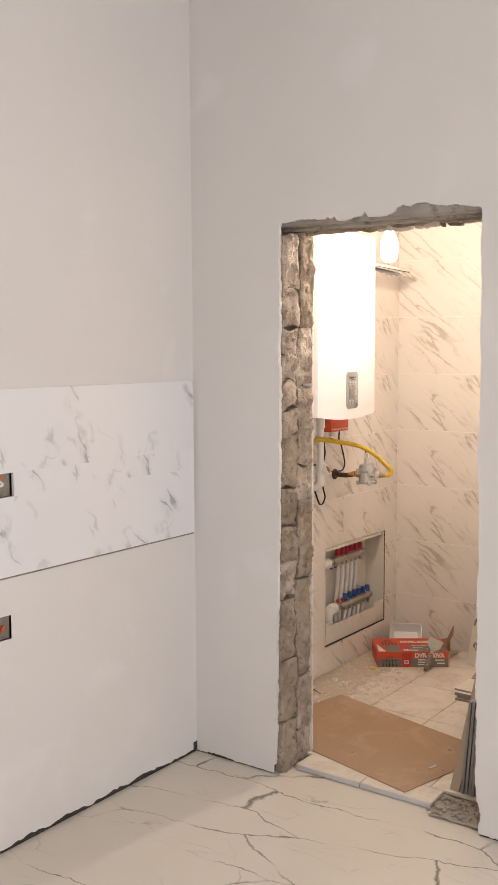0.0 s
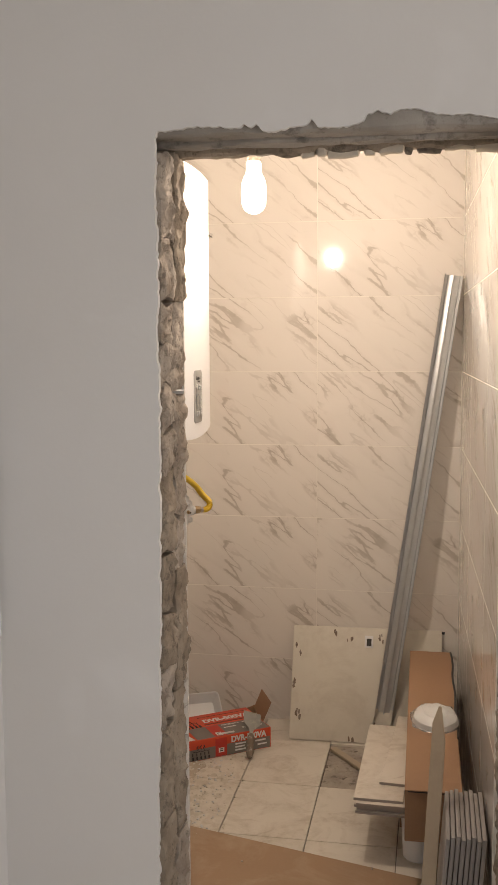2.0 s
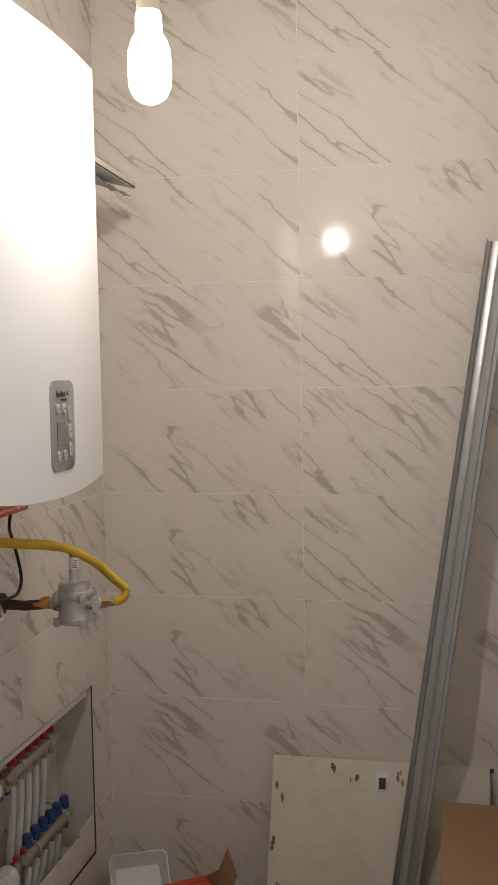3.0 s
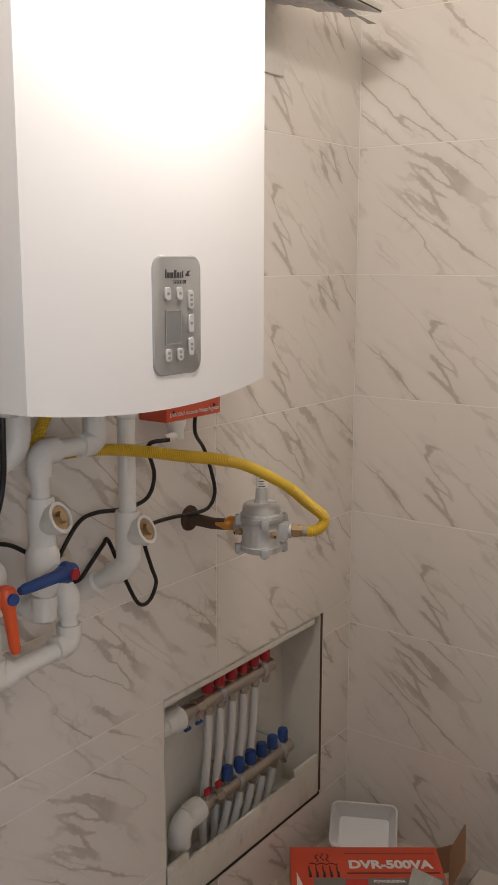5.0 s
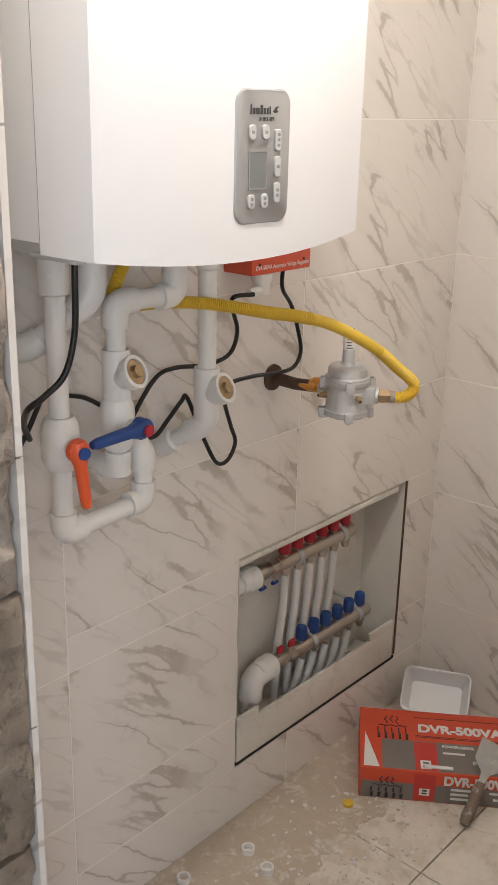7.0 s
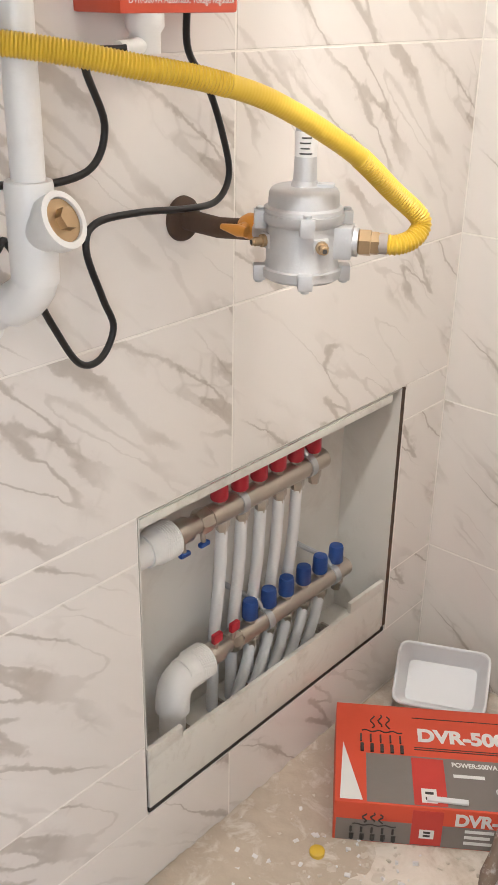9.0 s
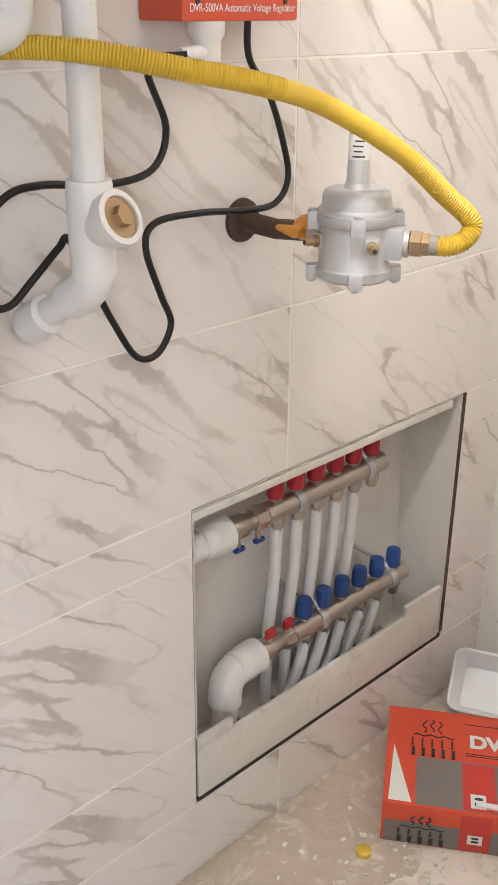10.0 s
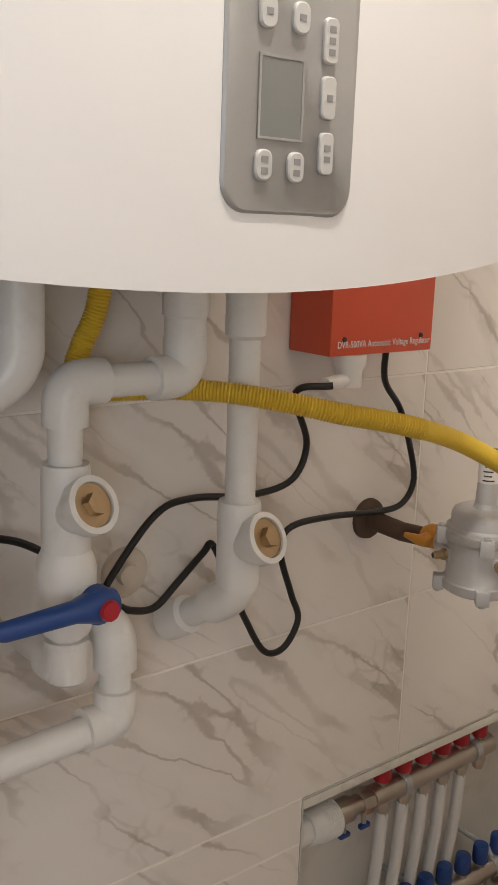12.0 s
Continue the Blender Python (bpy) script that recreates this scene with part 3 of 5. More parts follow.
for x0, x1 in ((KX, edge_left(0.024)), (edge_right(0.024), 4.3)):      # ragged foot over the dark gap
    n = int((x1 - x0) / 0.012)
    low = [KZ + 0.004 + 0.014 * abs(noise.noise((x0 + k * 0.06, 8.8, 1))) + 0.004 * noise.noise((k * 0.9, 1, 2)) for k in range(n + 1)]
    torn(bm, [(x0 + (x1 - x0) * k / n, low[k]) for k in range(n + 1)], [(x0 + (x1 - x0) * k / n, 0.024) for k in range(n + 1)], KY, 0.016)
bmesh.ops.remove_doubles(bm, verts=bm.verts, dist=0.0004)
part("plaster", bm, M_PLASTER, door_wall)
for x0, x1 in ((KX + 0.001, 0.402), (1.236, 4.3)):
    part("gap_dirt", boxed((x0, 0.003, KZ), (x1, 0.07, 0.0235)), M_DIRT_SHADE, door_wall, "black dirt in the gap under the plaster")


def rough_block(lo, hi, seed, cuts=4, amp=0.011):
    """A broken block: a subdivided box with worn, uneven faces."""
    b = bmesh.new()
    block(b, lo, hi)
    bmesh.ops.subdivide_edges(b, edges=b.edges[:], cuts=cuts, use_grid_fill=True)
    mid, half = (Vector(lo) + Vector(hi)) / 2, (Vector(hi) - Vector(lo)) / 2
    for v in b.verts:
        q = v.co - mid
        corner = sum(abs(abs(a / h) - 1) < 0.02 for a, h in zip(q, half))
        n = Vector((noise.noise(v.co * 26 + Vector((seed, 0, 0))), noise.noise(v.co * 22 + Vector((0, seed, 5))), noise.noise(v.co * 22 + Vector((9, 0, seed)))))
        v.co += n * amp - q.normalized() * (0.004 if corner > 1 else 0)
    return b


def crack(z):
    """How deep in the jamb the upright crack between its two skins of blocks runs."""
    return 0.122 + 0.022 * noise.noise((2.5, z * 3.1, 0)) + 0.012 * noise.noise((5.5, z * 11, 0)) + 0.005 * noise.noise((1.5, z * 40, 3))


def jamb_block(x_face, depth, z0, z1, lo, hi, seed, side=1):
    """A broken masonry block in the jamb: a rough face between two wavering upright lines, its rims turned in."""
    b = bmesh.new()
    nz, ny = max(4, int((z1 - z0) / 0.011)), 11
    rows = []
    for i in range(nz + 1):
        row = []
        for j in range(ny + 1):
            u = j / ny
            zz = z0 + (z1 - z0) * i / nz
            y = lo(zz) + (hi(zz) - lo(zz)) * u
            zz += 0.020 * noise.noise((y * 15, seed, z0 if i < nz / 2 else z1)) * (abs(2 * i / nz - 1)) ** 3
            rim = min(i, nz - i, 1) * min(j, ny - j, 1)
            p = Vector((seed, y, zz))
            r = 0.009 * noise.noise(p * 17) + 0.009 * noise.noise(p * 48) + 0.006 * noise.noise(p * 130)
            r -= 0.016 * max(0.0, noise.noise(p * 9 + Vector((3, 1, 0))) - 0.2)
            x = x_face + 0.012 * zz / 2.0 * (side > 0) + side * (r if rim else min(r, 0) - 0.004)
            row.append(b.verts.new((x, y, zz)))
        rows.append(row)
    for a, c in zip(rows, rows[1:]):
        for j in range(ny):
            b.faces.new((a[j], a[j + 1], c[j + 1], c[j]))
    edge = rows[0] + [r[-1] for r in rows[1:]] + rows[-1][-2::-1] + [r[0] for r in rows[-2:0:-1]]
    back = [b.verts.new((v.co.x - side * depth, v.co.y, v.co.z)) for v in edge]
    for k in range(len(edge)):
        q = (k + 1) % len(edge)
        b.faces.new((edge[k], back[k], back[q], edge[q]))
    return b


rnd = random.Random(11)
for x_face, side in ((DOOR_L + 0.012, 1), (DOOR_R + 0.006, -1)):
    for lo, hi, choice in ((lambda z: 0.017, lambda z: crack(z) - 0.0050, (0.10, 0.14, 0.17, 0.20, 0.24)), (lambda z: crack(z) + 0.0045, lambda z: 0.2195, (0.14, 0.22, 0.30, 0.38))):
        z = KZ + 0.002
        while z < 2.03:
            z1 = min(z + rnd.choice(choice), 2.045)
            if z1 - z > 0.03:
                b = jamb_block(x_face + side * rnd.uniform(-0.004, 0.003), 0.05, z, z1 - rnd.uniform(0.002, 0.008), lo, hi, rnd.uniform(0, 50), side)
                part("brick", b, M_BRICK if rnd.random() < 0.45 else M_JAMB, door_wall)
            z = z1


def lintel():
    """Two long concrete beams over the opening with a torn plaster crust behind."""
    e = thing("lintel", (0.82, 0.1, 1.99), "bare grey concrete lintel over the doorway, crusted with mortar", "lintel", "", "structure")
    for y0, y1, z0, z1, mat in ((0.012, 0.072, 2.050, 2.042, M_CONCRETE), (0.074, 0.120, 2.038, 2.036, M_CONCRETE), (0.121, 0.160, 2.048, 2.046, M_MORTAR), (0.161, 0.199, 2.030, 2.037, M_JAMB)):
        b = bmesh.new()
        n, m = 90, 8
        g = []
        for i in range(n + 1):
            x = DOOR_L - 0.02 + (DOOR_R - DOOR_L + 0.05) * i / n
            row = []
            for j in range(m + 1):
                y = y0 + (y1 - y0) * j / m + (0.004 * noise.noise((x * 12, y0 * 50, 2)) if j in (0, m) else 0)
                p = Vector((x * 0.35, y, y0 * 30))
                r = 0.004 * noise.noise(p * 40) + 0.003 * noise.noise(Vector((x * 25, y * 60, 1))) + (0.006 if j in (0, m) else 0)
                if mat is M_JAMB:
                    r += 0.008 * noise.noise(Vector((x * 22, y * 22, 5)))
                row.append(b.verts.new((x, y, z0 + (z1 - z0) * i / n + r)))
            g.append([b.verts.new((x, y0, 2.115))] + row + [b.verts.new((x, y1, 2.115))])
        for a, c in zip(g, g[1:]):
            for j in range(m + 2):
                b.faces.new((a[j], c[j], c[j + 1], a[j + 1]))
        part("beam", b, mat, e)
    r = random.Random(3)
    x = 0.74
    while x < 1.2:
        w = r.uniform(0.02, 0.075)
        b = rough_block((x, 0.165 + r.uniform(0, 0.015), 2.027 - r.uniform(0, 0.004)), (x + w, 0.2005, 2.050), x * 30, 3, 0.006)
        part("mortar_lump", b, M_DRIED if r.random() < 0.7 else M_MORTAR, e)
        x += w * r.uniform(0.9, 1.3)
    return e


lintel()

# threshold: rubble bed and the tiled step with its pale metal edge
bm = bmesh.new()
for i in range(31):
    for j in range(11):
        x, y = 0.40 + i * 0.028, 0.03 + j * 0.02
        hidden = 0.455 < x < 1.018 and y < 0.095
        bm.verts.new((x, y, KZ - 0.012 if hidden else KZ + 0.005 + 0.009 * abs(noise.noise((x * 18, y * 18, 1.7))) + 0.003 * noise.noise((x * 60, y * 60, 0))))
bm.verts.ensure_lookup_table()
for i in range(30):
    for j in range(10):
        a = i * 11 + j
        bm.faces.new([bm.verts[k] for k in (a, a + 11, a + 12, a + 1)])
tagged(link_mesh("rubble", bm, M_BED), "grey mortar rubble in the bed of the threshold", "rubble", "", "stuff")

# ---- boiler room shell ----
setting("floor_boiler_room", boxed((-0.2, 0.20, -0.09), (BX + 0.2, BY + 0.2, BZ - 0.010)), M_FLOOR_GROUT, "cream ceramic tile floor, dusty, with one tile missing", "floor")
floor_boiler = bpy.data.objects["floor_boiler_room"]
setting("ceiling_boiler_room", boxed((-0.2, WALL_T, CEIL_B), (BX + 0.2, BY + 0.2, CEIL_B + 0.1)), M_CEIL, "plain white boiler room ceiling", "ceiling")
wall_west = setting("wall_west", skin(cut([(WALL_T, BY + 0.2, -0.09, CEIL_B)], (CAB_Y0, CAB_Y1, CAB_Z0, CAB_Z1)), -0.2, -0.0007), M_GROUT, "wall of glossy cream marble-look tiles with brown veins", "wall")
wall_north = setting("wall_north", boxed((-0.0007, BY + 0.0007, -0.09), (BX + 0.0003, BY + 0.2, CEIL_B)), M_GROUT, "wall of glossy cream marble-look tiles with brown veins", "wall")
EAST = 0.048                 # how much farther east the wall stands at the doorway than at the back


def east(y):
    return BX + EAST * (BY - y) / (BY - WALL_T)


bm = bmesh.new()
foot = [(east(WALL_T) + 0.0007, WALL_T), (east(BY) + 0.0007, BY), (BX + 0.3, BY + 0.2), (BX + 0.3, WALL_T)]
low, high = [bm.verts.new((x, y, -0.09)) for x, y in foot], [bm.verts.new((x, y, CEIL_B)) for x, y in foot]
for k in range(4):
    bm.faces.new((low[k], low[(k + 1) % 4], high[(k + 1) % 4], high[k]))
bm.faces.new(low)
bm.faces.new(high)
wall_east = setting("wall_east", bm, M_GROUT, "wall of glossy cream marble-look tiles with brown veins", "wall")

TILE_MESHES = {}


def lay_tile(parent, origin, right, up, u0, v0, u1, v1, full_u, full_v, material, thick=0.0085, gap=0.0013):
    """One tile or a cut piece of one: (u0, v0)-(u1, v1) within its full tile, whose corner is origin."""
    key = (round(u0, 4), round(v0, 4), round(u1, 4), round(v1, 4), material.name)
    if key not in TILE_MESHES:
        b = boxed((u0 + gap, v0 + gap, -thick), (u1 - gap, v1 - gap, 0.0))
        es = [e for e in b.edges if all(abs(v.co.z) < 1e-6 for v in e.verts)]
        bmesh.ops.bevel(b, geom=es, offset=0.0007, segments=1, affect="EDGES")
        bmesh.ops.recalc_face_normals(b, faces=b.faces)
        me = bpy.data.meshes.new("tile")
        b.to_mesh(me)
        b.free()
        me.materials.append(material)
        TILE_MESHES[key] = me
    ob = new("tile", TILE_MESHES[key])
    ob.parent = parent
    ob.matrix_basis = facing(origin, right, up)
    return ob


def tile_wall(parent, columns, place, right, hole=None):
    """Tiles between column lines (along the wall) and ROW_Z; place(u, z) gives a point on the wall's face."""
    for c0, c1 in zip(columns, columns[1:]):
        for z0, z1 in zip(ROW_Z, ROW_Z[1:]):
            rects = [(c0, c1, z0, z1)]
            if hole:
                rects = cut(rects, hole)
            for a0, a1, b0, b1 in rects:
                lay_tile(parent, place(c0, z0), right, (0, 0, 1), a0 - c0, b0 - z0, a1 - c0, b1 - z0, c1 - c0, z1 - z0, M_WALL_TILE)


tile_wall(wall_west, [0.205, 0.605, 1.211, BY], lambda u, z: (0, u, z), (0, 1, 0), (CAB_Y0, CAB_Y1, CAB_Z0, CAB_Z1))
tile_wall(wall_north, [0.0, 0.592, BX], lambda u, z: (u, BY, z), (1, 0, 0))
tile_wall(wall_east, [-BY, -1.236, -0.60, -0.205], lambda u, z: (east(-u), -u, z), (EAST / (BY - WALL_T), -1, 0))
# tiles on the doorway wall's inner face, seen edge-on in the opening
for z0, z1 in zip(ROW_Z, ROW_Z[1:]):
    if z1 < 2.08:
        lay_tile(door_wall, (DOOR_L + 0.018, WALL_T + 0.030, z0), (-1, 0, 0), (0, 0, 1), 0, 0, DOOR_L + 0.016, z1 - z0, 0.43, 0.3, M_WALL_TILE)
lay_tile(door_wall, (BX, WALL_T + 0.0085, 2.071), (-1, 0, 0), (0, 0, 1), 0, 0, BX, CEIL_B - 2.071, 1.1, 0.5, M_WALL_TILE)

FX = [0.0, 0.10, 0.387, 0.674, 0.961, BX + 0.06]
FY = [0.20, 0.41, 0.795, 1.18, 1.565, BY]
for x0, x1 in zip(FX, FX[1:]):
    for y0, y1 in zip(FY, FY[1:]):
        if (x0, y0) == (0.674, 1.18):
            continue
        lay_tile(floor_boiler, (x0, y0, BZ), (1, 0, 0), (0, 1, 0), 0, 0, x1 - x0, y1 - y0, 0.287, 0.385, M_FLOOR_TILE, 0.0095, 0.0014)
for x0, x1 in ((0.452, 0.735), (0.735, 1.020)):
    lay_tile(floor_boiler, (x0, 0.085, BZ), (1, 0, 0), (0, 1, 0), 0, 0, x1 - x0, 0.115, 0.287, 0.115, M_FLOOR_TILE, 0.0095, 0.0012)
step = thing("threshold_step", (0.735, 0.085, KZ), "tiled doorway step with a pale metal edge strip", "step", "", "structure")
part("bed", boxed((0.452, 0.088, KZ - 0.01), (1.020, 0.205, BZ - 0.010)), M_CONCRETE, step)
for x0, x1 in ((0.452, 0.734), (0.737, 1.020)):
    part("edge_strip", boxed((x0, 0.079, KZ + 0.002), (x1, 0.0865, BZ - 0.001), 0.0015), M_TRIM, step)

# dirt in the hole where the tile is missing
bm = bmesh.new()
for i in range(16):
    for j in range(20):
        x, y = 0.676 + i * 0.019, 1.182 + j * 0.0201
        bm.verts.new((x, y, BZ - 0.0095 + 0.006 * abs(noise.noise((x * 30, y * 30, 2))) + 0.003 * noise.noise((x * 90, y * 90, 0))))
bm.verts.ensure_lookup_table()
for i in range(15):
    for j in range(19):
        a = i * 20 + j
        bm.faces.new([bm.verts[k] for k in (a, a + 20, a + 21, a + 1)])
tagged(link_mesh("loose_mortar", bm, M_RUBBLE), "dry crumbled mortar where a floor tile is missing", "mortar", "", "stuff")
part("batten", boxed((0, 0, 0), (0.028, 0.36, 0.012), 0.002, pose(0.70, 1.52, BZ - 0.004, 0, 0, -142)), M_PLANK, tagged(new("wood_strip"), "thin dusty wooden strip lying in the tile gap", "strip"))


# ---- boiler ----
def boiler():
    y0, y1, z0, z1, xf = 0.378, 0.876, 1.332, 2.090, 0.356
    e = thing("wall_boiler", (0.0, 0.605, z0), "white enamelled wall-hung gas boiler with a grey control panel", "boiler")
    part("body", boxed((0.002, y0 + 0.006, z0 + 0.010), (xf - 0.075, y1 - 0.006, z1 - 0.004), 0.004), M_BOILER_SIDE, e)
    # front cover: gently bowed, with rounded upright edges and a sagging lower edge
    b = bmesh.new()
    n, m = 28, 14
    mid, half = (y0 + y1) / 2, (y1 - y0) / 2

    def front(u, v):
        x = xf - 0.075 + 0.075 * min(1.0, (1 - abs(u)) / 0.045) ** 0.5 + 0.016 * (1 - u * u)
        low = z0 - 0.020 * (1 - u * u)
        return Vector((x, mid + u * half, low + v * (z1 - low)))

    us = [-1, -0.997, -0.99, -0.98, -0.965, -0.95] + [-0.9 + 1.8 * k / n for k in range(n + 1)] + [0.95, 0.965, 0.98, 0.99, 0.997, 1]
    grid = [[b.verts.new(front(u, v)) for v in [0, 0.006] + [k / m for k in range(1, m)] + [0.994, 1]] for u in us]
    for a, c in zip(grid, grid[1:]):
        for k in range(len(a) - 1):
            b.faces.new((a[k], c[k], c[k + 1], a[k + 1]))
    for k in (0, -1):                                  # lower and upper rims
        back = [b.verts.new((xf - 0.075, g[k].co.y, g[k].co.z)) for g in grid]
        for i in range(len(grid) - 1):
            b.faces.new((grid[i][k], grid[i + 1][k], back[i + 1], back[i]))
    part("front_cover", b, M_BOILER, e)
    part("seam", boxed((xf - 0.083, y0 + 0.0055, z0 + 0.012), (xf - 0.074, y0 + 0.008, z1 - 0.004)), M_DARK, e)
    part("bottom_plate", boxed((0.01, y0 + 0.012, z0 - 0.004), (xf - 0.08, y1 - 0.012, z0 + 0.012), 0.002), M_STEEL, e)
    part("latch", boxed((xf - 0.10, y0 + 0.004, z0 - 0.006), (xf - 0.02, y0 + 0.020, z0 + 0.000), 0.002), M_STEEL, e)

    # control panel on the cover
    PY, PZ = 0.642, 1.434
    px = front((PY - mid) / half, 0.1).x
    m0 = facing((px - 0.004, PY, PZ), (0, 1, 0), (0, 0, 1))
    panel = part("control_panel", rounded_plate(m0, 0.099, 0.155, 0.0058, 0.017, 6, 0.0016), M_PANEL, e, "silver-grey control panel with rounded corners")
    m1 = facing((px - 0.0045, PY, PZ), (0, 1, 0), (0, 0, 1))
    part("panel_rim", rounded_plate(m1, 0.1015, 0.1575, 0.0042, 0.018, 6, 0.001), M_GREY_INK, e)
    f = px + 0.0020

    def on(u, v):
        return (f, PY + u, PZ + v)

    part("screen", rounded_plate(facing(on(-0.010, -0.0145), (0, 1, 0), (0, 0, 1)), 0.031, 0.042, 0.0006, 0.001), M_SCREEN, panel, "dark grey blank display")
    b = bmesh.new()
    for lo, hi in (((-0.0265, 0.0065), (0.0065, 0.0080)), ((-0.0265, -0.0370), (0.0065, -0.0355)), ((-0.0265, -0.0355), (-0.0250, 0.0065)), ((0.0050, -0.0355), (0.0065, 0.0065))):
        block(b, on(*lo), (f + 0.0010, PY + hi[0], PZ + hi[1]))
    part("screen_frame", b, M_PANEL, panel)
    for u, v, w, h, mark in ((-0.022, 0.029, 0.012, 0.017, 1), (0.002, 0.029, 0.012, 0.017, 1), (0.025, 0.020, 0.011, 0.025, 3), (0.025, -0.011, 0.011, 0.024, 1), (0.025, -0.042, 0.011, 0.024, 2), (-0.022, -0.051, 0.012, 0.017, 2), (0.002, -0.051, 0.012, 0.017, 2)):
        r = 0.0054 if h < 0.02 else 0.004
        bt = part("button", rounded_plate(facing(on(u, v), (0, 1, 0), (0, 0, 1)), w, h, 0.0026, r * 0.9, 5, 0.0008), M_BUTTON, panel)
        b = bmesh.new()
        for k in range(mark):
            vv = v + (k - (mark - 1) / 2) * 0.0062
            block(b, (f + 0.0024, PY + u - 0.0024, PZ + vv - 0.0018), (f + 0.0029, PY + u + 0.0024, PZ + vv + 0.0018))
        part("symbol", b, M_GREY_INK, bt)
    # maker's mark as plain bars, and the model number
    for du, w, h in ((-0.024, 0.0022, 0.011), (-0.0190, 0.0045, 0.0072), (-0.0122, 0.0060, 0.0072), (-0.0052, 0.0045, 0.0105), (0.0005, 0.0042, 0.0072), (0.0056, 0.0030, 0.0072), (0.0100, 0.0022, 0.0092)):
        part("maker_bar", boxed((f, PY + du - w / 2, PZ + 0.049), (f + 0.0004, PY + du + w / 2, PZ + 0.049 + h)), M_BLACK, panel)
    b = bmesh.new()
    vs = [b.verts.new(on(u, v)) for u, v in ((0.015, 0.052), (0.020, 0.0575), (0.027, 0.0585), (0.022, 0.0545), (0.026, 0.052), (0.020, 0.0505))]
    b.faces.new(vs)
    part("maker_emblem", b, M_BLACK, panel)
    lettering("model_number", "310/310T", 0.0068, facing((f + 0.0002, PY + 0.004, PZ + 0.0435), (0, 1, 0), (0, 0, 1)), M_BLACK, panel, 0.0002, 0.028)
    return e


boiler()

# ---- bulb ----
def bulb():
    e = thing("light_bulb", (BULB.x, BULB.y, CEIL_B), "lit frosted bulb hanging on its cord from a cream socket", "light bulb")
    prof = [(0.0, 0.004), (0.004, 0.016), (0.012, 0.027), (0.026, 0.034), (0.05, 0.036), (0.085, 0.035), (0.103, 0.029), (0.113, 0.0225), (0.142, 0.0215)]
    part("glass", turned(prof, (BULB.x, BULB.y, 1.957)), M_GLOW, e, "glowing frosted glass").visible_shadow = False
    part("socket", turned([(0, 0.016), (0.004, 0.0195), (0.030, 0.0195), (0.040, 0.014), (0.044, 0.008)], (BULB.x, BULB.y, 2.100)), M_SOCKET, e)
    for s in (-1, 1):
        pts = smooth_line([(BULB.x + 0.004 * s, BULB.y, 2.14), (BULB.x + 0.010 * s, BULB.y - 0.01, 2.22), (BULB.x - 0.004 * s, BULB.y, 2.40), (BULB.x, BULB.y, CEIL_B)], 6)
        part("cord", tube(bmesh.new(), pts, 0.0022, 8), M_SOCKET if s < 0 else M_CABLE, e)


bulb()

# ---- pipes under the boiler ----
PX = 0.082           # how far the pipes' axes stand off the tiles
R, RS = 0.0150, 0.0205


def pipe(name, label):
    return thing(name, (0, 0.6, 0.9), label, "pipe")


def strainer(e, y, z, PX=PX):
    """A Y-shaped strainer body with a brass hexagon plug that looks out and to the side."""
    out = Vector((0.86, 0.16, 0.42)).normalized()
    c = Vector((PX, y, z))
    part("strainer_body", turned([(0, RS), (0.006, RS + 0.001), (0.085, RS + 0.001), (0.090, RS)], (PX, y, z - 0.055)), M_PPR, e)
    cup = part("branch", turned([(0, 0.016), (0.026, 0.021), (0.034, 0.0255), (0.047, 0.0255), (0.0475, 0.0200), (0.040, 0.0195)], c - out * 0.005 + Vector((0, 0, -0.012)), out), M_PPR, e)
    tip = c + out * 0.037 + Vector((0, 0, -0.012))
    part("brass_plug", turned([(0, 0.0192), (0.003, 0.0192), (0.0035, 0.010)], tip, out, 24), M_BRASS, cup, "brass plug")
    part("hexagon", turned([(0, 0.0105), (0.009, 0.0100)], tip + out * 0.002, out, 6), M_BRASS, cup)


def lever_valve(e, at, axis, handle_to, mat, dot, body_r=0.026):
    at, axis = Vector(at), Vector(axis).normalized()
    part("valve_body", turned([(0, RS), (0.01, body_r), (0.018, body_r + 0.002), (0.062, body_r + 0.002), (0.070, body_r), (0.080, RS)], at - Vector((0, 0, 0.04))), M_PPR, e)
    stem = at + axis * 0.048
    part("stem", rod(at + axis * 0.015, stem, 0.011), M_PPR, e)
    to = stem + Vector(handle_to)
    h = part("lever", tube(bmesh.new(), [stem - Vector(handle_to) * 0.16, stem, stem + Vector(handle_to) * 0.25, to - Vector(handle_to) * 0.1, to], [0.012, 0.0165, 0.010, 0.0085, 0.006], 14), mat, e)
    part("hub", turned([(0, 0.0175), (0.010, 0.0165), (0.014, 0.012)], stem - axis * 0.006, axis, 20), mat, h)
    part("cap", turned([(0, 0.0095), (0.004, 0.0088)], stem + axis * 0.0150, axis, 18), dot, h)


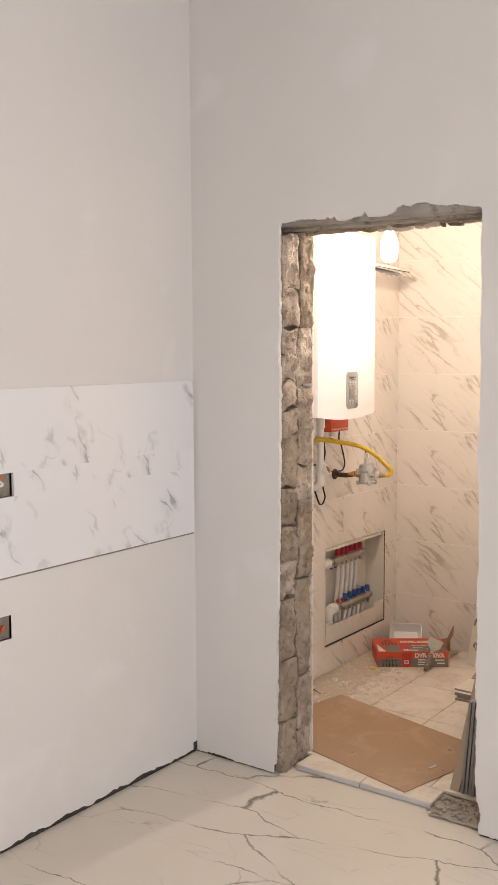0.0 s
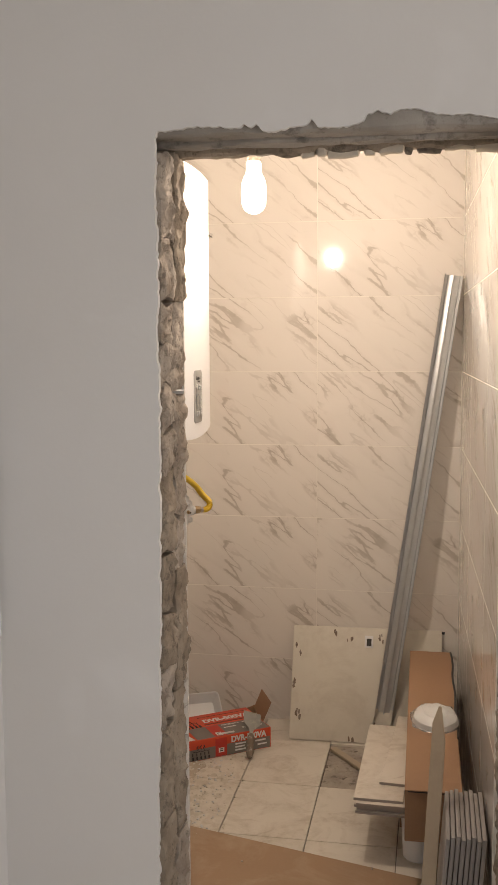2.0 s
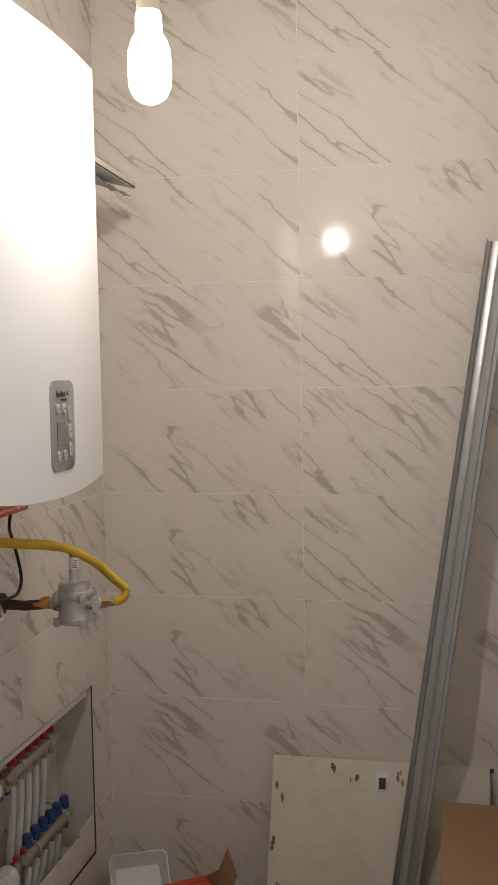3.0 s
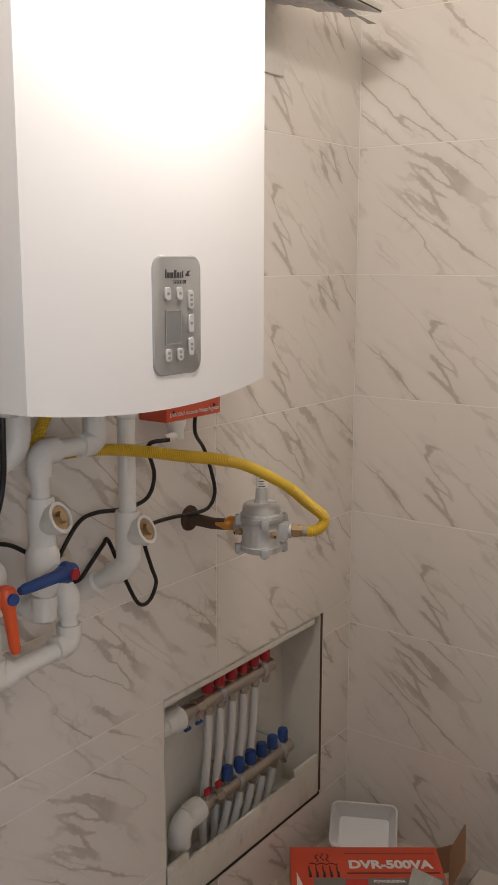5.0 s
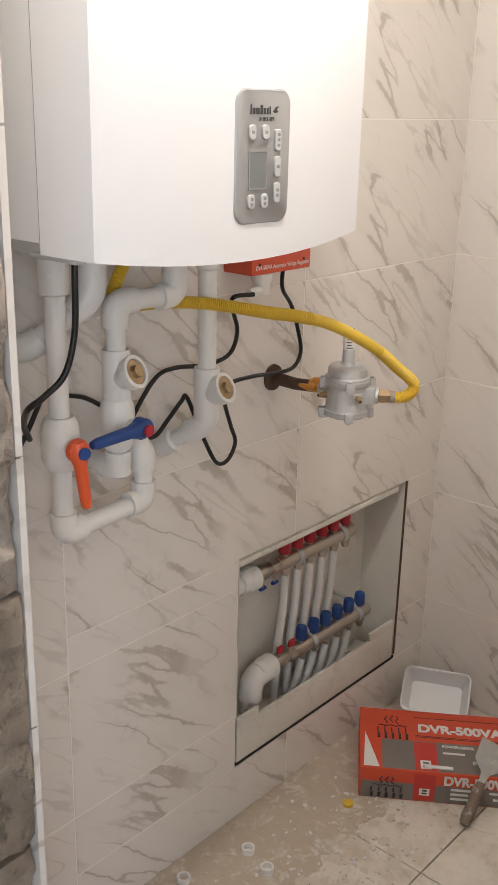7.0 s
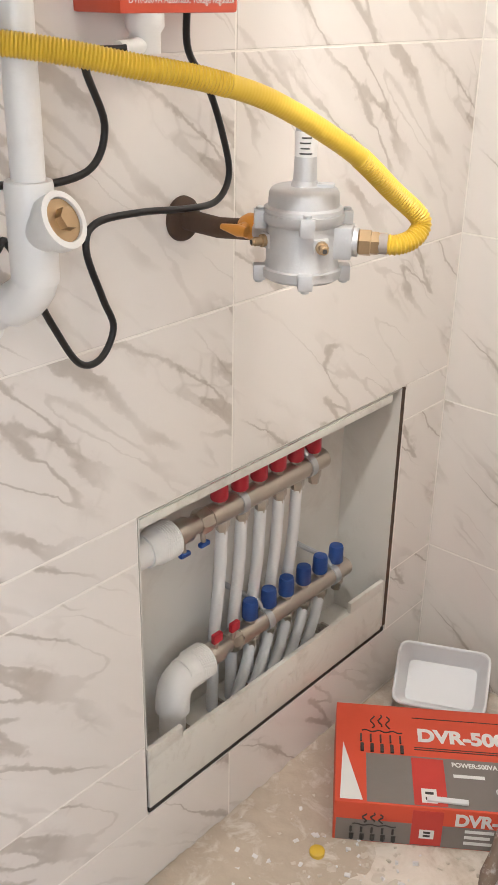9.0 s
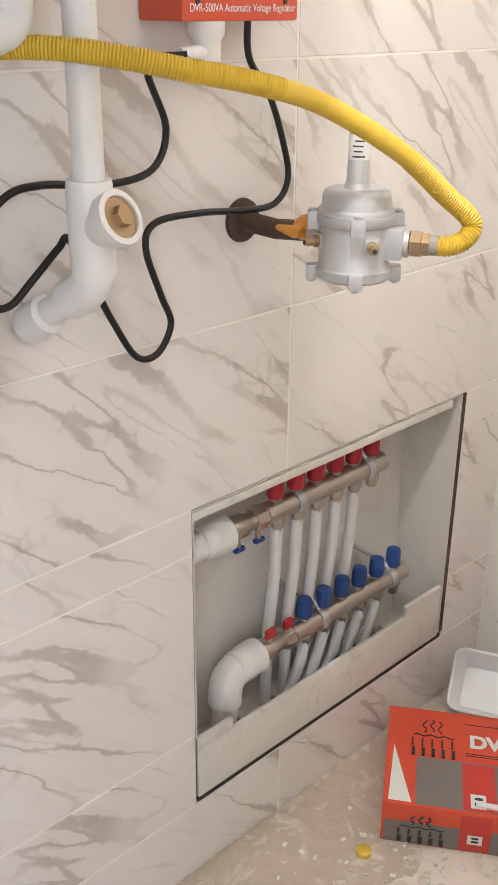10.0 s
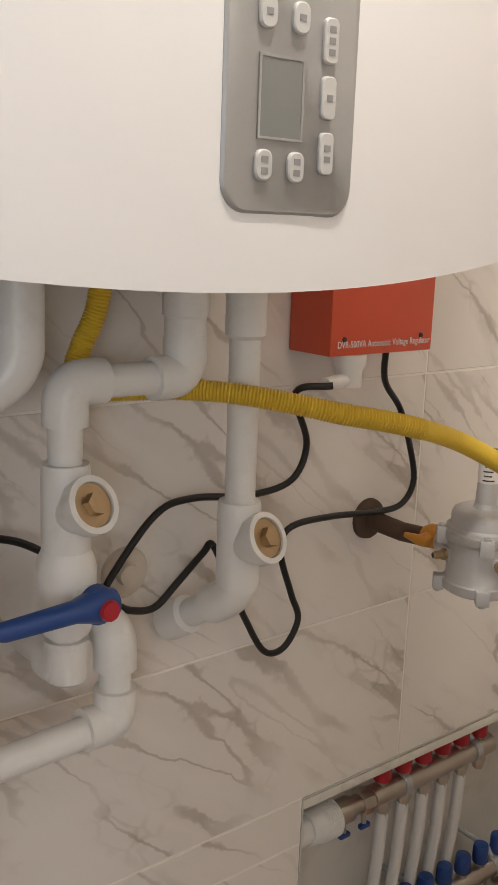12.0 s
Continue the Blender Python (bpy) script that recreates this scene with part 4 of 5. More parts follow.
def pipe_a():
    """Return pipe at the near end: straight down, ball valve, then along the wall and back up into it."""
    y = 0.546
    e = pipe("heating_pipe", "white plastic heating pipe with an orange-handled ball valve")
    part("connector", rod((PX, y, 1.335), (PX, y, 1.285), 0.012), M_STEEL, e)
    part("socket", turned([(0, R), (0.004, RS + 0.001), (0.045, RS + 0.001), (0.052, RS + 0.003), (0.056, RS)], (PX, y, 1.238)), M_PPR, e)
    part("tube", rod((PX, y, 1.245), (PX, y, 0.895), R), M_PPR, e)
    lever_valve(e, (PX, y, 1.024), (1.0, -0.12, 0.0), (0.010, 0.004, -0.085), M_ORANGE, M_BLUE)
    part("elbow", elbow((PX, y, 0.880), (0, 0, 1), (0, 1, 0.04), RS, 0.034), M_PPR, e)
    part("tube", rod((PX, y + 0.02, 0.880), (PX, 0.700, 0.887), R), M_PPR, e)
    part("elbow", elbow((PX, 0.706, 0.888), (0, -1, 0), (0, 0, 1), RS, 0.034), M_PPR, e)
    part("tube", rod((PX, 0.706, 0.90), (PX, 0.706, 0.98), R), M_PPR, e)
    part("elbow", elbow((PX, 0.706, 0.978), (0, 0, -1), (-1, 0, 0), RS, 0.036), M_PPR, e)
    part("stub", rod((PX, 0.706, 0.978), (0.0, 0.706, 0.978), R), M_PPR, e)


def pipe_b():
    e = pipe("supply_pipe", "short white plastic pipe from the boiler bending into the wall")
    y = 0.614
    part("socket", turned([(0, R), (0.004, RS), (0.050, RS), (0.055, R)], (PX, y, 1.262)), M_PPR, e)
    part("connector", rod((PX, y, 1.31), (PX, y, 1.34), 0.012), M_STEEL, e)
    part("elbow", elbow((PX, y, 1.228), (0, 0, 1), (-0.35, -0.75, -0.55), RS, 0.040), M_PPR, e)
    part("tube", rod((PX, y, 1.228), (0.03, 0.53, 1.155), R), M_PPR, e)
    part("elbow", elbow((0.03, 0.53, 1.155), (0.35, 0.55, 0.45), (-1, 0, 0), RS, 0.028), M_PPR, e)


def pipe_c():
    e = pipe("heating_pipe", "white plastic pipe with strainer and blue-handled ball valve")
    y, yt = 0.655, 0.778
    part("connector", rod((PX, yt, 1.34), (PX, yt, 1.29), 0.012), M_STEEL, e)
    part("socket", turned([(0, R), (0.003, RS - 0.001), (0.034, RS - 0.001), (0.036, RS + 0.001), (0.060, RS + 0.001)], (PX, yt, 1.232)), M_PPR, e)
    part("elbow", elbow((PX, yt, 1.212), (0, 0, 1), (0, -1, 0), RS, 0.036), M_PPR, e)
    part("tube", rod((PX, yt, 1.212), (PX, y, 1.214), R), M_PPR, e)
    part("elbow", elbow((PX, y, 1.214), (0, 1, 0), (0, 0, -1), RS, 0.036), M_PPR, e)
    part("tube", rod((PX, y, 1.214), (PX, y, 0.97), R), M_PPR, e)
    strainer(e, y, 1.110)
    lever_valve(e, (PX, y, 1.030), (1.0, 0.10, 0), (0.004, -0.098, -0.002), M_BLUE, M_RED, 0.025)
    part("socket", turned([(0, 0.010), (0.006, RS - 0.002), (0.040, RS), (0.045, R)], (PX, y, 0.940)), M_PPR, e)
    part("elbow", elbow((PX, y, 0.955), (0, 0, 1), (-1, 0, 0), RS, 0.03), M_PPR, e)
    part("stub", rod((PX, y, 0.955), (0.0, y, 0.955), R), M_PPR, e)


def pipe_d():
    PX = 0.095
    e = pipe("heating_pipe", "straight white plastic pipe with a brass-plugged strainer")
    y = 0.838
    part("connector", rod((PX, y, 1.34), (PX, y, 1.29), 0.012), M_STEEL, e)
    part("socket", turned([(0, R), (0.004, RS - 0.001), (0.045, RS - 0.001), (0.05, RS + 0.001), (0.058, RS)], (PX, y, 1.245)), M_PPR, e)
    part("tube", rod((PX, y, 1.26), (PX, y, 1.01), R), M_PPR, e)
    strainer(e, y, 1.052, PX)
    part("elbow", elbow((PX, y, 0.990), (0, 0, 1), (-1, -0.22, -0.62), RS, 0.038), M_PPR, e)
    part("stub", rod((PX, y, 0.990), (0.0, y - 0.021, 0.931), R), M_PPR, e)
    part("socket", turned([(0, R), (0.003, RS), (0.036, RS), (0.040, R)], (0.002, y - 0.020, 0.932), (1, 0.22, 0.62)), M_PPR, e)


pipe_a(), pipe_b(), pipe_c(), pipe_d()

# grouted wall patch behind the blue valve
tagged(link_mesh("wall_outlet", turned([(0, 0.028), (0.003, 0.026), (0.005, 0.019), (0.004, 0.012), (0.012, 0.011)], (0.0, 0.766, 0.998), (1, 0, 0), 24), M_DRIED), "round metal outlet ringed with rough grey mortar", "pipe outlet")

# ---- red voltage regulator ----
def voltage_regulator():
    y0, y1, z0, z1, x1 = 0.975, 1.136, 1.216, 1.358, 0.068
    e = thing("voltage_regulator", (0, 1.05, z0), "red metal voltage regulator box mounted on the tiles", "voltage regulator")
    part("case", boxed((0.001, y0, z0), (x1, y1, z1), 0.003), M_RED_BOX, e)
    lettering("caption", "DVR-500VA Automatic Voltage Regulator", 0.0105, facing((x1 + 0.0006, 1.058, z0 + 0.012), (0, 1, 0), (0, 0, 1)), M_WHITE_INK, e, 0.0002, 0.146)
    for y in (y0 + 0.02, y1 - 0.02):
        part("screw", turned([(0, 0.003), (0.0015, 0.0025)], (x1, y, z0 + 0.018), (1, 0, 0), 12), M_DARK, e)
    part("plug", turned([(0, 0.015), (0.018, 0.015), (0.024, 0.019), (0.036, 0.019)], (0.052, 1.020, z0 - 0.036), (0, 0, 1), 20), M_PPR, e)
    part("plug_arm", rod((0.054, 1.025, z0 - 0.028), (0.060, 0.978, z0 - 0.030), 0.0085, 0.007), M_PPR, e)


voltage_regulator()


def cable(pts, label, r=0.0039):
    ob = link_mesh("cable", tube(bmesh.new(), smooth_line(pts, 7), r, 10), M_CABLE)
    return tagged(ob, label, "cable")


C = 0.028
cable([(0.075, 0.975, 1.187), (0.05, 0.945, 1.178), (C, 0.985, 1.115), (C, 0.965, 1.075), (C, 0.905, 1.066), (C, 0.83, 1.074), (C, 0.785, 1.064), (C, 0.735, 1.01), (C, 0.715, 0.975), (0.02, 0.70, 0.955)], "black flex looping along the tiles below the boiler")
cable([(0.055, 1.075, 1.225), (0.042, 1.09, 1.18), (C, 1.135, 1.14), (C, 1.158, 1.09), (C, 1.169, 1.045), (C, 1.148, 1.018), (C, 1.10, 1.016), (C, 1.03, 1.022), (C, 0.968, 1.02), (C, 0.953, 0.995), (C, 0.972, 0.94), (C, 0.985, 0.905), (C, 0.965, 0.875), (C, 0.935, 0.878), (C, 0.905, 0.925), (C, 0.885, 0.965), (C, 0.858, 1.018), (C, 0.845, 1.012), (C, 0.812, 0.985), (C, 0.785, 0.965), (C, 0.757, 0.968), (C, 0.735, 0.98), (C, 0.70, 0.99)], "black flex with a hanging loop below the boiler")
cable([(0.15, 0.53, 1.34), (0.152, 0.527, 1.27), (0.15, 0.525, 1.20), (0.145, 0.510, 1.145), (0.13, 0.485, 1.115), (0.11, 0.472, 1.095), (0.06, 0.50, 1.055), (0.03, 0.53, 1.02)], "thick black cable from the boiler curving to the wall", 0.0046)
cable([(0.028, 0.59, 1.075), (0.028, 0.64, 1.06), (0.028, 0.70, 1.02)], "short black flex behind the pipes")
cable([(0.028, 0.555, 1.075), (0.035, 0.52, 1.03), (0.03, 0.49, 0.985), (0.02, 0.47, 0.95)], "black flex running down into the wall")


# ---- gas regulator and yellow hose ----
def gas_regulator():
    cx, cy, zb = 0.188, 1.104, 0.968
    c0 = Vector((cx, cy, zb))
    e = thing("gas_regulator", c0, "cast aluminium gas regulator on a rusty pipe from the wall", "gas regulator")
    part("body", turned([(0, 0.036), (0.003, 0.0405), (0.012, 0.0410), (0.0135, 0.0385), (0.018, 0.0372), (0.056, 0.0372), (0.058, 0.0400), (0.0605, 0.0415), (0.068, 0.0415), (0.0685, 0.0405)], c0, (0, 0, 1), 48), M_ALU, e)
    part("cover", turned([(0, 0.0405), (0.004, 0.0400), (0.006, 0.0362), (0.018, 0.0355), (0.022, 0.0335), (0.024, 0.0300), (0.0245, 0.014), (0.030, 0.0125)], c0 + Vector((0, 0, 0.0687)), (0, 0, 1), 48), M_ALU, e)
    part("boss", boxed((-0.010, -0.007, 0), (0.010, 0.007, 0.006), 0.002, pose(cx + 0.016, cy + 0.012, zb + 0.0905, 0, 0, 35)), M_ALU, e)
    stem = part("stem", turned([(0, 0.0120), (0.026, 0.0110), (0.027, 0.0106), (0.054, 0.0106)], c0 + Vector((0, 0, 0.096))), M_ALU, e)
    st = part("sticker", turned([(0, 0.0112), (0.024, 0.0112)], c0 + Vector((0, 0, 0.122)), (0, 0, 1), 28), M_WHITE_INK, stem)
    for k, (h, a0, a1) in enumerate(((0.0035, -85, -20), (0.0085, -80, -35), (0.0135, -85, -30), (0.0185, -75, -25))):
        pts = [c0 + Vector((0.0112 * math.cos(radians(a0 + (a1 - a0) * q / 6)), 0.0112 * math.sin(radians(a0 + (a1 - a0) * q / 6)), 0.122 + h)) for q in range(7)]
        part("printed_line", tube(bmesh.new(), pts, 0.0008, 5), M_BLACK, st)
    part("cap", turned([(0, 0.0098), (0.007, 0.0098), (0.009, 0.007)], c0 + Vector((0, 0, 0.1495))), M_DARK, stem)
    for k in range(4):
        a = radians(-47 + 90 * k)
        d = Vector((math.cos(a), math.sin(a), 0))
        for z, h, top in ((0.0515, 0.0185, 1), (-0.002, 0.0165, 0)):
            m = facing(c0 + d * 0.0375 + Vector((0, 0, z)), (d.y, -d.x, 0), (d.x, d.y, 0))
            lug = part("lug", boxed((-0.0075, 0, 0), (0.0075, 0.0125, h), 0.002, m), M_ALU, e)
            q = c0 + d * 0.0440 + Vector((0, 0, z + (h if top else 0)))
            part("screw", turned([(-0.001, 0.0044), (0.0022, 0.0044), (0.0030, 0.0030)], q, (0, 0, 1 if top else -1), 14), M_STEEL, lug)
    part("inlet", turned([(0, 0.0175), (0.016, 0.0165), (0.020, 0.0135), (0.028, 0.0135)], c0 + Vector((-0.030, 0.001, 0.040)), (-1, 0.03, 0)), M_ALU, e)
    o = Vector((0.870, 0.493, 0))
    m = facing(c0 + Vector((0, 0, 0.040)), (-o.y, o.x, 0), (0, 0, 1))
    part("outlet", boxed((-0.016, -0.016, 0.026), (0.016, 0.017, 0.0520), 0.004, m), M_ALU, e)
    part("outlet_neck", turned([(0, 0.0145), (0.006, 0.0145)], c0 + o * 0.051 + Vector((0, 0, 0.040)), o, 24), M_ALU, e)
    nut = part("nut", turned([(0, 0.0120), (0.002, 0.0140), (0.013, 0.0140), (0.0135, 0.0125), (0.020, 0.0125), (0.022, 0.0110)], c0 + o * 0.0565 + Vector((0, 0, 0.040)), o, 6), M_BRASS, e)
    part("ferrule", turned([(0, 0.0105), (0.009, 0.0105)], c0 + o * 0.0775 + Vector((0, 0, 0.040)), o, 20), M_TILE_EDGE, nut)
    for a, r in ((-22, 0.036), (-128, 0.036)):
        d = Vector((math.cos(radians(a)), math.sin(radians(a)), 0))
        out = (d + Vector((0.1, -0.5, -0.05))).normalized()
        q = c0 + d * r + Vector((0, 0, 0.040))
        part("boss", boxed((-0.008, -0.008, -0.006), (0.008, 0.008, 0.004), 0.002, facing(q, out.cross(Vector((0, 0, 1))) * -1, (0, 0, 1))), M_ALU, e)
        np_ = part("test_nipple", turned([(0, 0.0065), (0.005, 0.0065), (0.0055, 0.0046), (0.013, 0.0046), (0.0135, 0.0036), (0.016, 0.0036)], q + out * 0.003, out, 12), M_BRASS, e)
        # black disc on the tip paints the dark inside of the bore
        part("bore", turned([(0, 0.0024), (0.0006, 0.0024)], q + out * 0.0190, out, 10), M_BLACK, np_)
    g = thing("gas_pipe", (0, 1.125, 0.985), "rusty brown gas stub with flange and small orange valve", "pipe")
    part("flange", turned([(0, 0.026), (0.005, 0.025), (0.009, 0.016)], (0, 1.120, 0.998), (1, 0, 0)), M_RUST, g)
    part("stub", tube(bmesh.new(), [(0, 1.120, 0.998), (0.06, 1.118, 0.997), (cx - 0.052, cy + 0.002, zb + 0.040)], [0.0120, 0.0116, 0.0112], 18), M_RUST, g)
    v = part("valve", turned([(0, 0.010), (0.008, 0.0140), (0.018, 0.0140), (0.026, 0.010)], (cx - 0.083, cy + 0.004, zb + 0.041), (1, -0.08, 0)), M_AMBER, g, "small orange valve")
    part("stem", rod((cx - 0.070, cy - 0.004, zb + 0.041), (cx - 0.068, cy - 0.020, zb + 0.041), 0.0072, 0.0068, 14), M_AMBER, v)
    part("key", tube(bmesh.new(), [(cx - 0.058, cy - 0.021, zb + 0.0405), (cx - 0.068, cy - 0.022, zb + 0.041), (cx - 0.090, cy - 0.024, zb + 0.0425)], [0.0052, 0.0068, 0.003], 10), M_AMBER, v)


gas_regulator()


def hose():
    pts = smooth_line([(0.062, 0.706, 1.330), (0.056, 0.701, 1.275), (0.048, 0.690, 1.240), (0.043, 0.686, 1.215), (0.043, 0.702, 1.200), (0.048, 0.735, 1.197), (0.070, 0.775, 1.198), (0.105, 0.812, 1.197), (0.138, 0.854, 1.190), (0.168, 0.898, 1.180), (0.194, 0.957, 1.168), (0.217, 1.018, 1.148), (0.246, 1.096, 1.103), (0.262, 1.150, 1.060), (0.279, 1.1785, 1.031), (0.280, 1.169, 1.014), (0.271, 1.153, 1.0075), (0.260, 1.145, 1.008)], 36)
    run = [0.0]
    for a, c in zip(pts, pts[1:]):
        run.append(run[-1] + (c - a).length)
    n = int(run[-1] / 0.0008)
    even, k = [], 0
    for i in range(n + 1):
        s = run[-1] * i / n
        while k < len(run) - 2 and run[k + 1] < s:
            k += 1
        even.append(pts[k].lerp(pts[k + 1], (s - run[k]) / max(run[k + 1] - run[k], 1e-9)))
    pts = even
    rad = [0.0100 + 0.0007 * math.sin(2 * math.pi * i / 4) * (1.0 if i < n * 0.60 or i > n * 0.80 else 0.15) for i in range(n + 1)]
    b = tube(bmesh.new(), pts, rad, 14)
    e = thing("gas_hose", pts[0], "yellow corrugated gas hose arching from the boiler to the regulator", "gas hose")
    part("hose_tube", b, M_YELLOW, e)
    part("end_nut", turned([(0, 0.0125), (0.002, 0.0142), (0.016, 0.0142), (0.018, 0.0125)], pts[0] - Vector((0, 0, 0.022)), (0, 0, 1), 6), M_BRASS, e, "brass end nut")


hose()


# ---- manifold cabinet in the wall ----
def manifold_cabinet():
    y0, y1, z0, z1, d = CAB_Y0 + 0.003, CAB_Y1 - 0.010, CAB_Z0 + 0.012, CAB_Z1 - 0.003, -0.115
    e = thing("manifold_cabinet", (d, (y0 + y1) / 2, z0), "white sheet-metal manifold cabinet set in the wall, door removed", "cabinet")
    part("back_panel", boxed((d, y0, z0), (d + 0.002, y1, z1)), M_CABINET, e)
    part("side_panel", boxed((d, y1 - 0.002, z0), (-0.002, y1, z1)), M_CABINET, e)
    part("side_panel", boxed((d, y0, z0), (-0.002, y0 + 0.002, z1)), M_CABINET, e)
    part("top_panel", boxed((d, y0, z1 - 0.002), (-0.003, y1, z1)), M_CABINET, e)
    part("top_lip", boxed((-0.004, y0 + 0.002, z1 - 0.016), (-0.001, y1 - 0.03, z1 - 0.003), 0.001), M_CABINET_LIP, e)
    part("bottom_panel", boxed((d, y0, z0), (-0.002, y1, z0 + 0.002)), M_CABINET, e)
    b = bmesh.new()
    block(b, (-0.006, y0, z0), (0.002, y1 - 0.012, z0 + 0.088), 0.0015)
    for ya, yb in ((y0, y0 + 0.07), (y1 - 0.115, y1 - 0.012)):
        block(b, (-0.006, ya, z0 + 0.086), (0.002, yb, z0 + 0.108), 0.002)
    lip = part("front_lip", b, M_CABINET_LIP, e, "scuffed front lip with an embossed maker's mark")
    b = bmesh.new()
    for k in range(5):
        block(b, (0.002, 1.27 + 0.026 * k, z0 + 0.030), (0.0032, 1.288 + 0.026 * k, z0 + 0.056), 0.0008)
    part("embossed_mark", b, M_CABINET_LIP, lip)
    part("gap_strip", boxed((-0.012, y1 - 0.001, z0), (-0.001, y1 + 0.008, z1)), M_RUST, e, "rough brown gap beside the cabinet")
    # second strip is black to paint the shade in the gap below the lip
    part("gap_strip", boxed((-0.014, y0, CAB_Z0 + 0.003), (0.0005, y1, z0 - 0.0005)), M_DIRT_SHADE, e, "black strip filling the gap under the lip as its shade")
    for y, z in ((1.115, 0.49), (1.118, 0.42)):
        # black disc on the panel, its colour standing for the hole's shade
        part("hole", turned([(0, 0.0028), (0.0008, 0.0028)], (d + 0.0021, y, z), (1, 0, 0), 10), M_BLACK, e)
    b = bmesh.new()
    r = random.Random(8)
    for k in range(60):
        yy = y0 + 0.03 + 0.52 * r.random()
        s = r.uniform(0.003, 0.008)
        block(b, (d + 0.02 + 0.05 * r.random(), yy, z0 + 0.002), (d + 0.03 + 0.05 * r.random() + s, yy + s, z0 + 0.004 + s))
    tagged(part("debris", b, M_RUBBLE, e), "", "", "", "stuff")


manifold_cabinet()


def manifold(name, label, ya, yb, z, knob_mat, knobs, valve_mat, elbow_down):
    x = -0.052
    e = thing(name, (x, ya, z), label, "manifold")
    bar = part("bar", turned([(0, 0.012), (0.002, 0.0172), (yb - ya - 0.004, 0.0172), (yb - ya, 0.013)], (x, ya, z), (0, 1, 0), 24), M_NICKEL, e)
    for yy in (ya + 0.062, yb - 0.052):
        part("clamp", turned([(0, 0.0196), (0.013, 0.0196)], (x, yy, z), (0, 1, 0), 24), M_STEEL, e)
        part("bracket", tube(bmesh.new(), [(x, yy + 0.006, z + 0.018), (x - 0.012, yy + 0.002, z + 0.034), (x - 0.03, yy - 0.022, z + 0.052), (-0.112, yy - 0.028, z + 0.058)], 0.005, 8), M_STEEL, e)
    for k, yy in enumerate(knobs):
        part("neck", turned([(0, 0.010), (0.010, 0.0095)], (x, yy, z + 0.012), (0, 0, 1), 8), M_NICKEL, e)
        kn = part("knob", turned([(0, 0.0115), (0.003, 0.0136), (0.028, 0.0130), (0.033, 0.0115), (0.034, 0.004)], (x, yy, z + 0.021), (0, 0, 1), 14), knob_mat, e)
        part("union", turned([(0, 0.0095), (0.004, 0.0118), (0.014, 0.0118), (0.018, 0.0095), (0.026, 0.0085)], (x, yy + 0.006, z - 0.012), (0, 0, -1), 6), M_NICKEL, e)
    # union, ball valve and the plastic pipe that feeds the bar
    part("union_nut", turned([(0, 0.0165), (0.006, 0.0195), (0.02, 0.0195), (0.024, 0.016)], (x, ya - 0.022, z), (0, 1, 0), 8), M_NICKEL, e)
    vb = part("ball_valve", turned([(0, 0.014), (0.010, 0.0185), (0.030, 0.0185), (0.036, 0.014), (0.052, 0.014)], (x, ya - 0.072, z), (0, 1, 0), 20), M_NICKEL, e)
    for yy in (ya - 0.058, ya - 0.018):
        s = 1 if valve_mat is M_RED else -1
        part("stem", rod((x + 0.006, yy, z), (x + 0.010, yy, z + s * 0.030), 0.004, 0.004, 10), M_NICKEL, vb)
        part("tap", boxed((-0.004, -0.0095, -0.003), (0.004, 0.0095, 0.013 if s > 0 else 0.004), 0.002, pose(x + 0.011, yy, z + s * 0.031)), valve_mat, vb)
    part("adaptor", turned([(0, 0.022), (0.003, 0.0275)] + [q for k in range(8) for q in ((0.004 + 0.004 * k, 0.0282), (0.006 + 0.004 * k, 0.0270))] + [(0.037, 0.0250), (0.054, 0.0245)], (x, ya - 0.072, z), (0, -1, 0), 28), M_PPR, e)
    if elbow_down:
        part("elbow", elbow((x, ya - 0.142, z - 0.004), (0, 1, 0), (0, -0.06, -1), 0.0265, 0.050), M_PPR, e)
        part("feed_pipe", rod((x, ya - 0.143, z - 0.02), (x, ya - 0.150, 0.153), 0.0205), M_PPR, e)
    else:
        part("feed_pipe", rod((x, ya - 0.12, z), (x, 1.040, z - 0.002), 0.0215), M_PPR, e)
    return e


RED_Y = [1.242 + 0.0445 * k for k in range(6)]
BLUE_Y = [1.316 + 0.0462 * k for k in range(6)]
manifold("supply_manifold", "nickel-plated brass manifold with six red caps", 1.216, 1.495, 0.545, M_RED, RED_Y, M_BLUE, False)
manifold("return_manifold", "nickel-plated brass manifold with six blue knobs", 1.284, 1.580, 0.300, M_BLUE, BLUE_Y, M_RED, True)


def floor_loop(pts, r=0.0095):
    tagged(link_mesh("heating_tube", tube(bmesh.new(), smooth_line(pts, 5), r, 12), M_PEX), "white plastic floor-heating tube in the manifold cabinet", "tube", "floor-heating tubes")


for k, yy in enumerate(RED_Y[:5]):
    floor_loop([(-0.053, yy + 0.006, 0.512), (-0.058, yy + 0.007, 0.42), (-0.072, yy + 0.010, 0.30), (-0.078, yy + 0.012, 0.153)])
for k, yy in enumerate(BLUE_Y[:5]):
    floor_loop([(-0.053, yy + 0.006, 0.268), (-0.054, yy - 0.010, 0.22), (-0.058, yy - 0.036, 0.153)])


# ---- on the floor ----
def placed(at, turn):
    return pose(*at, 0, 0, turn)


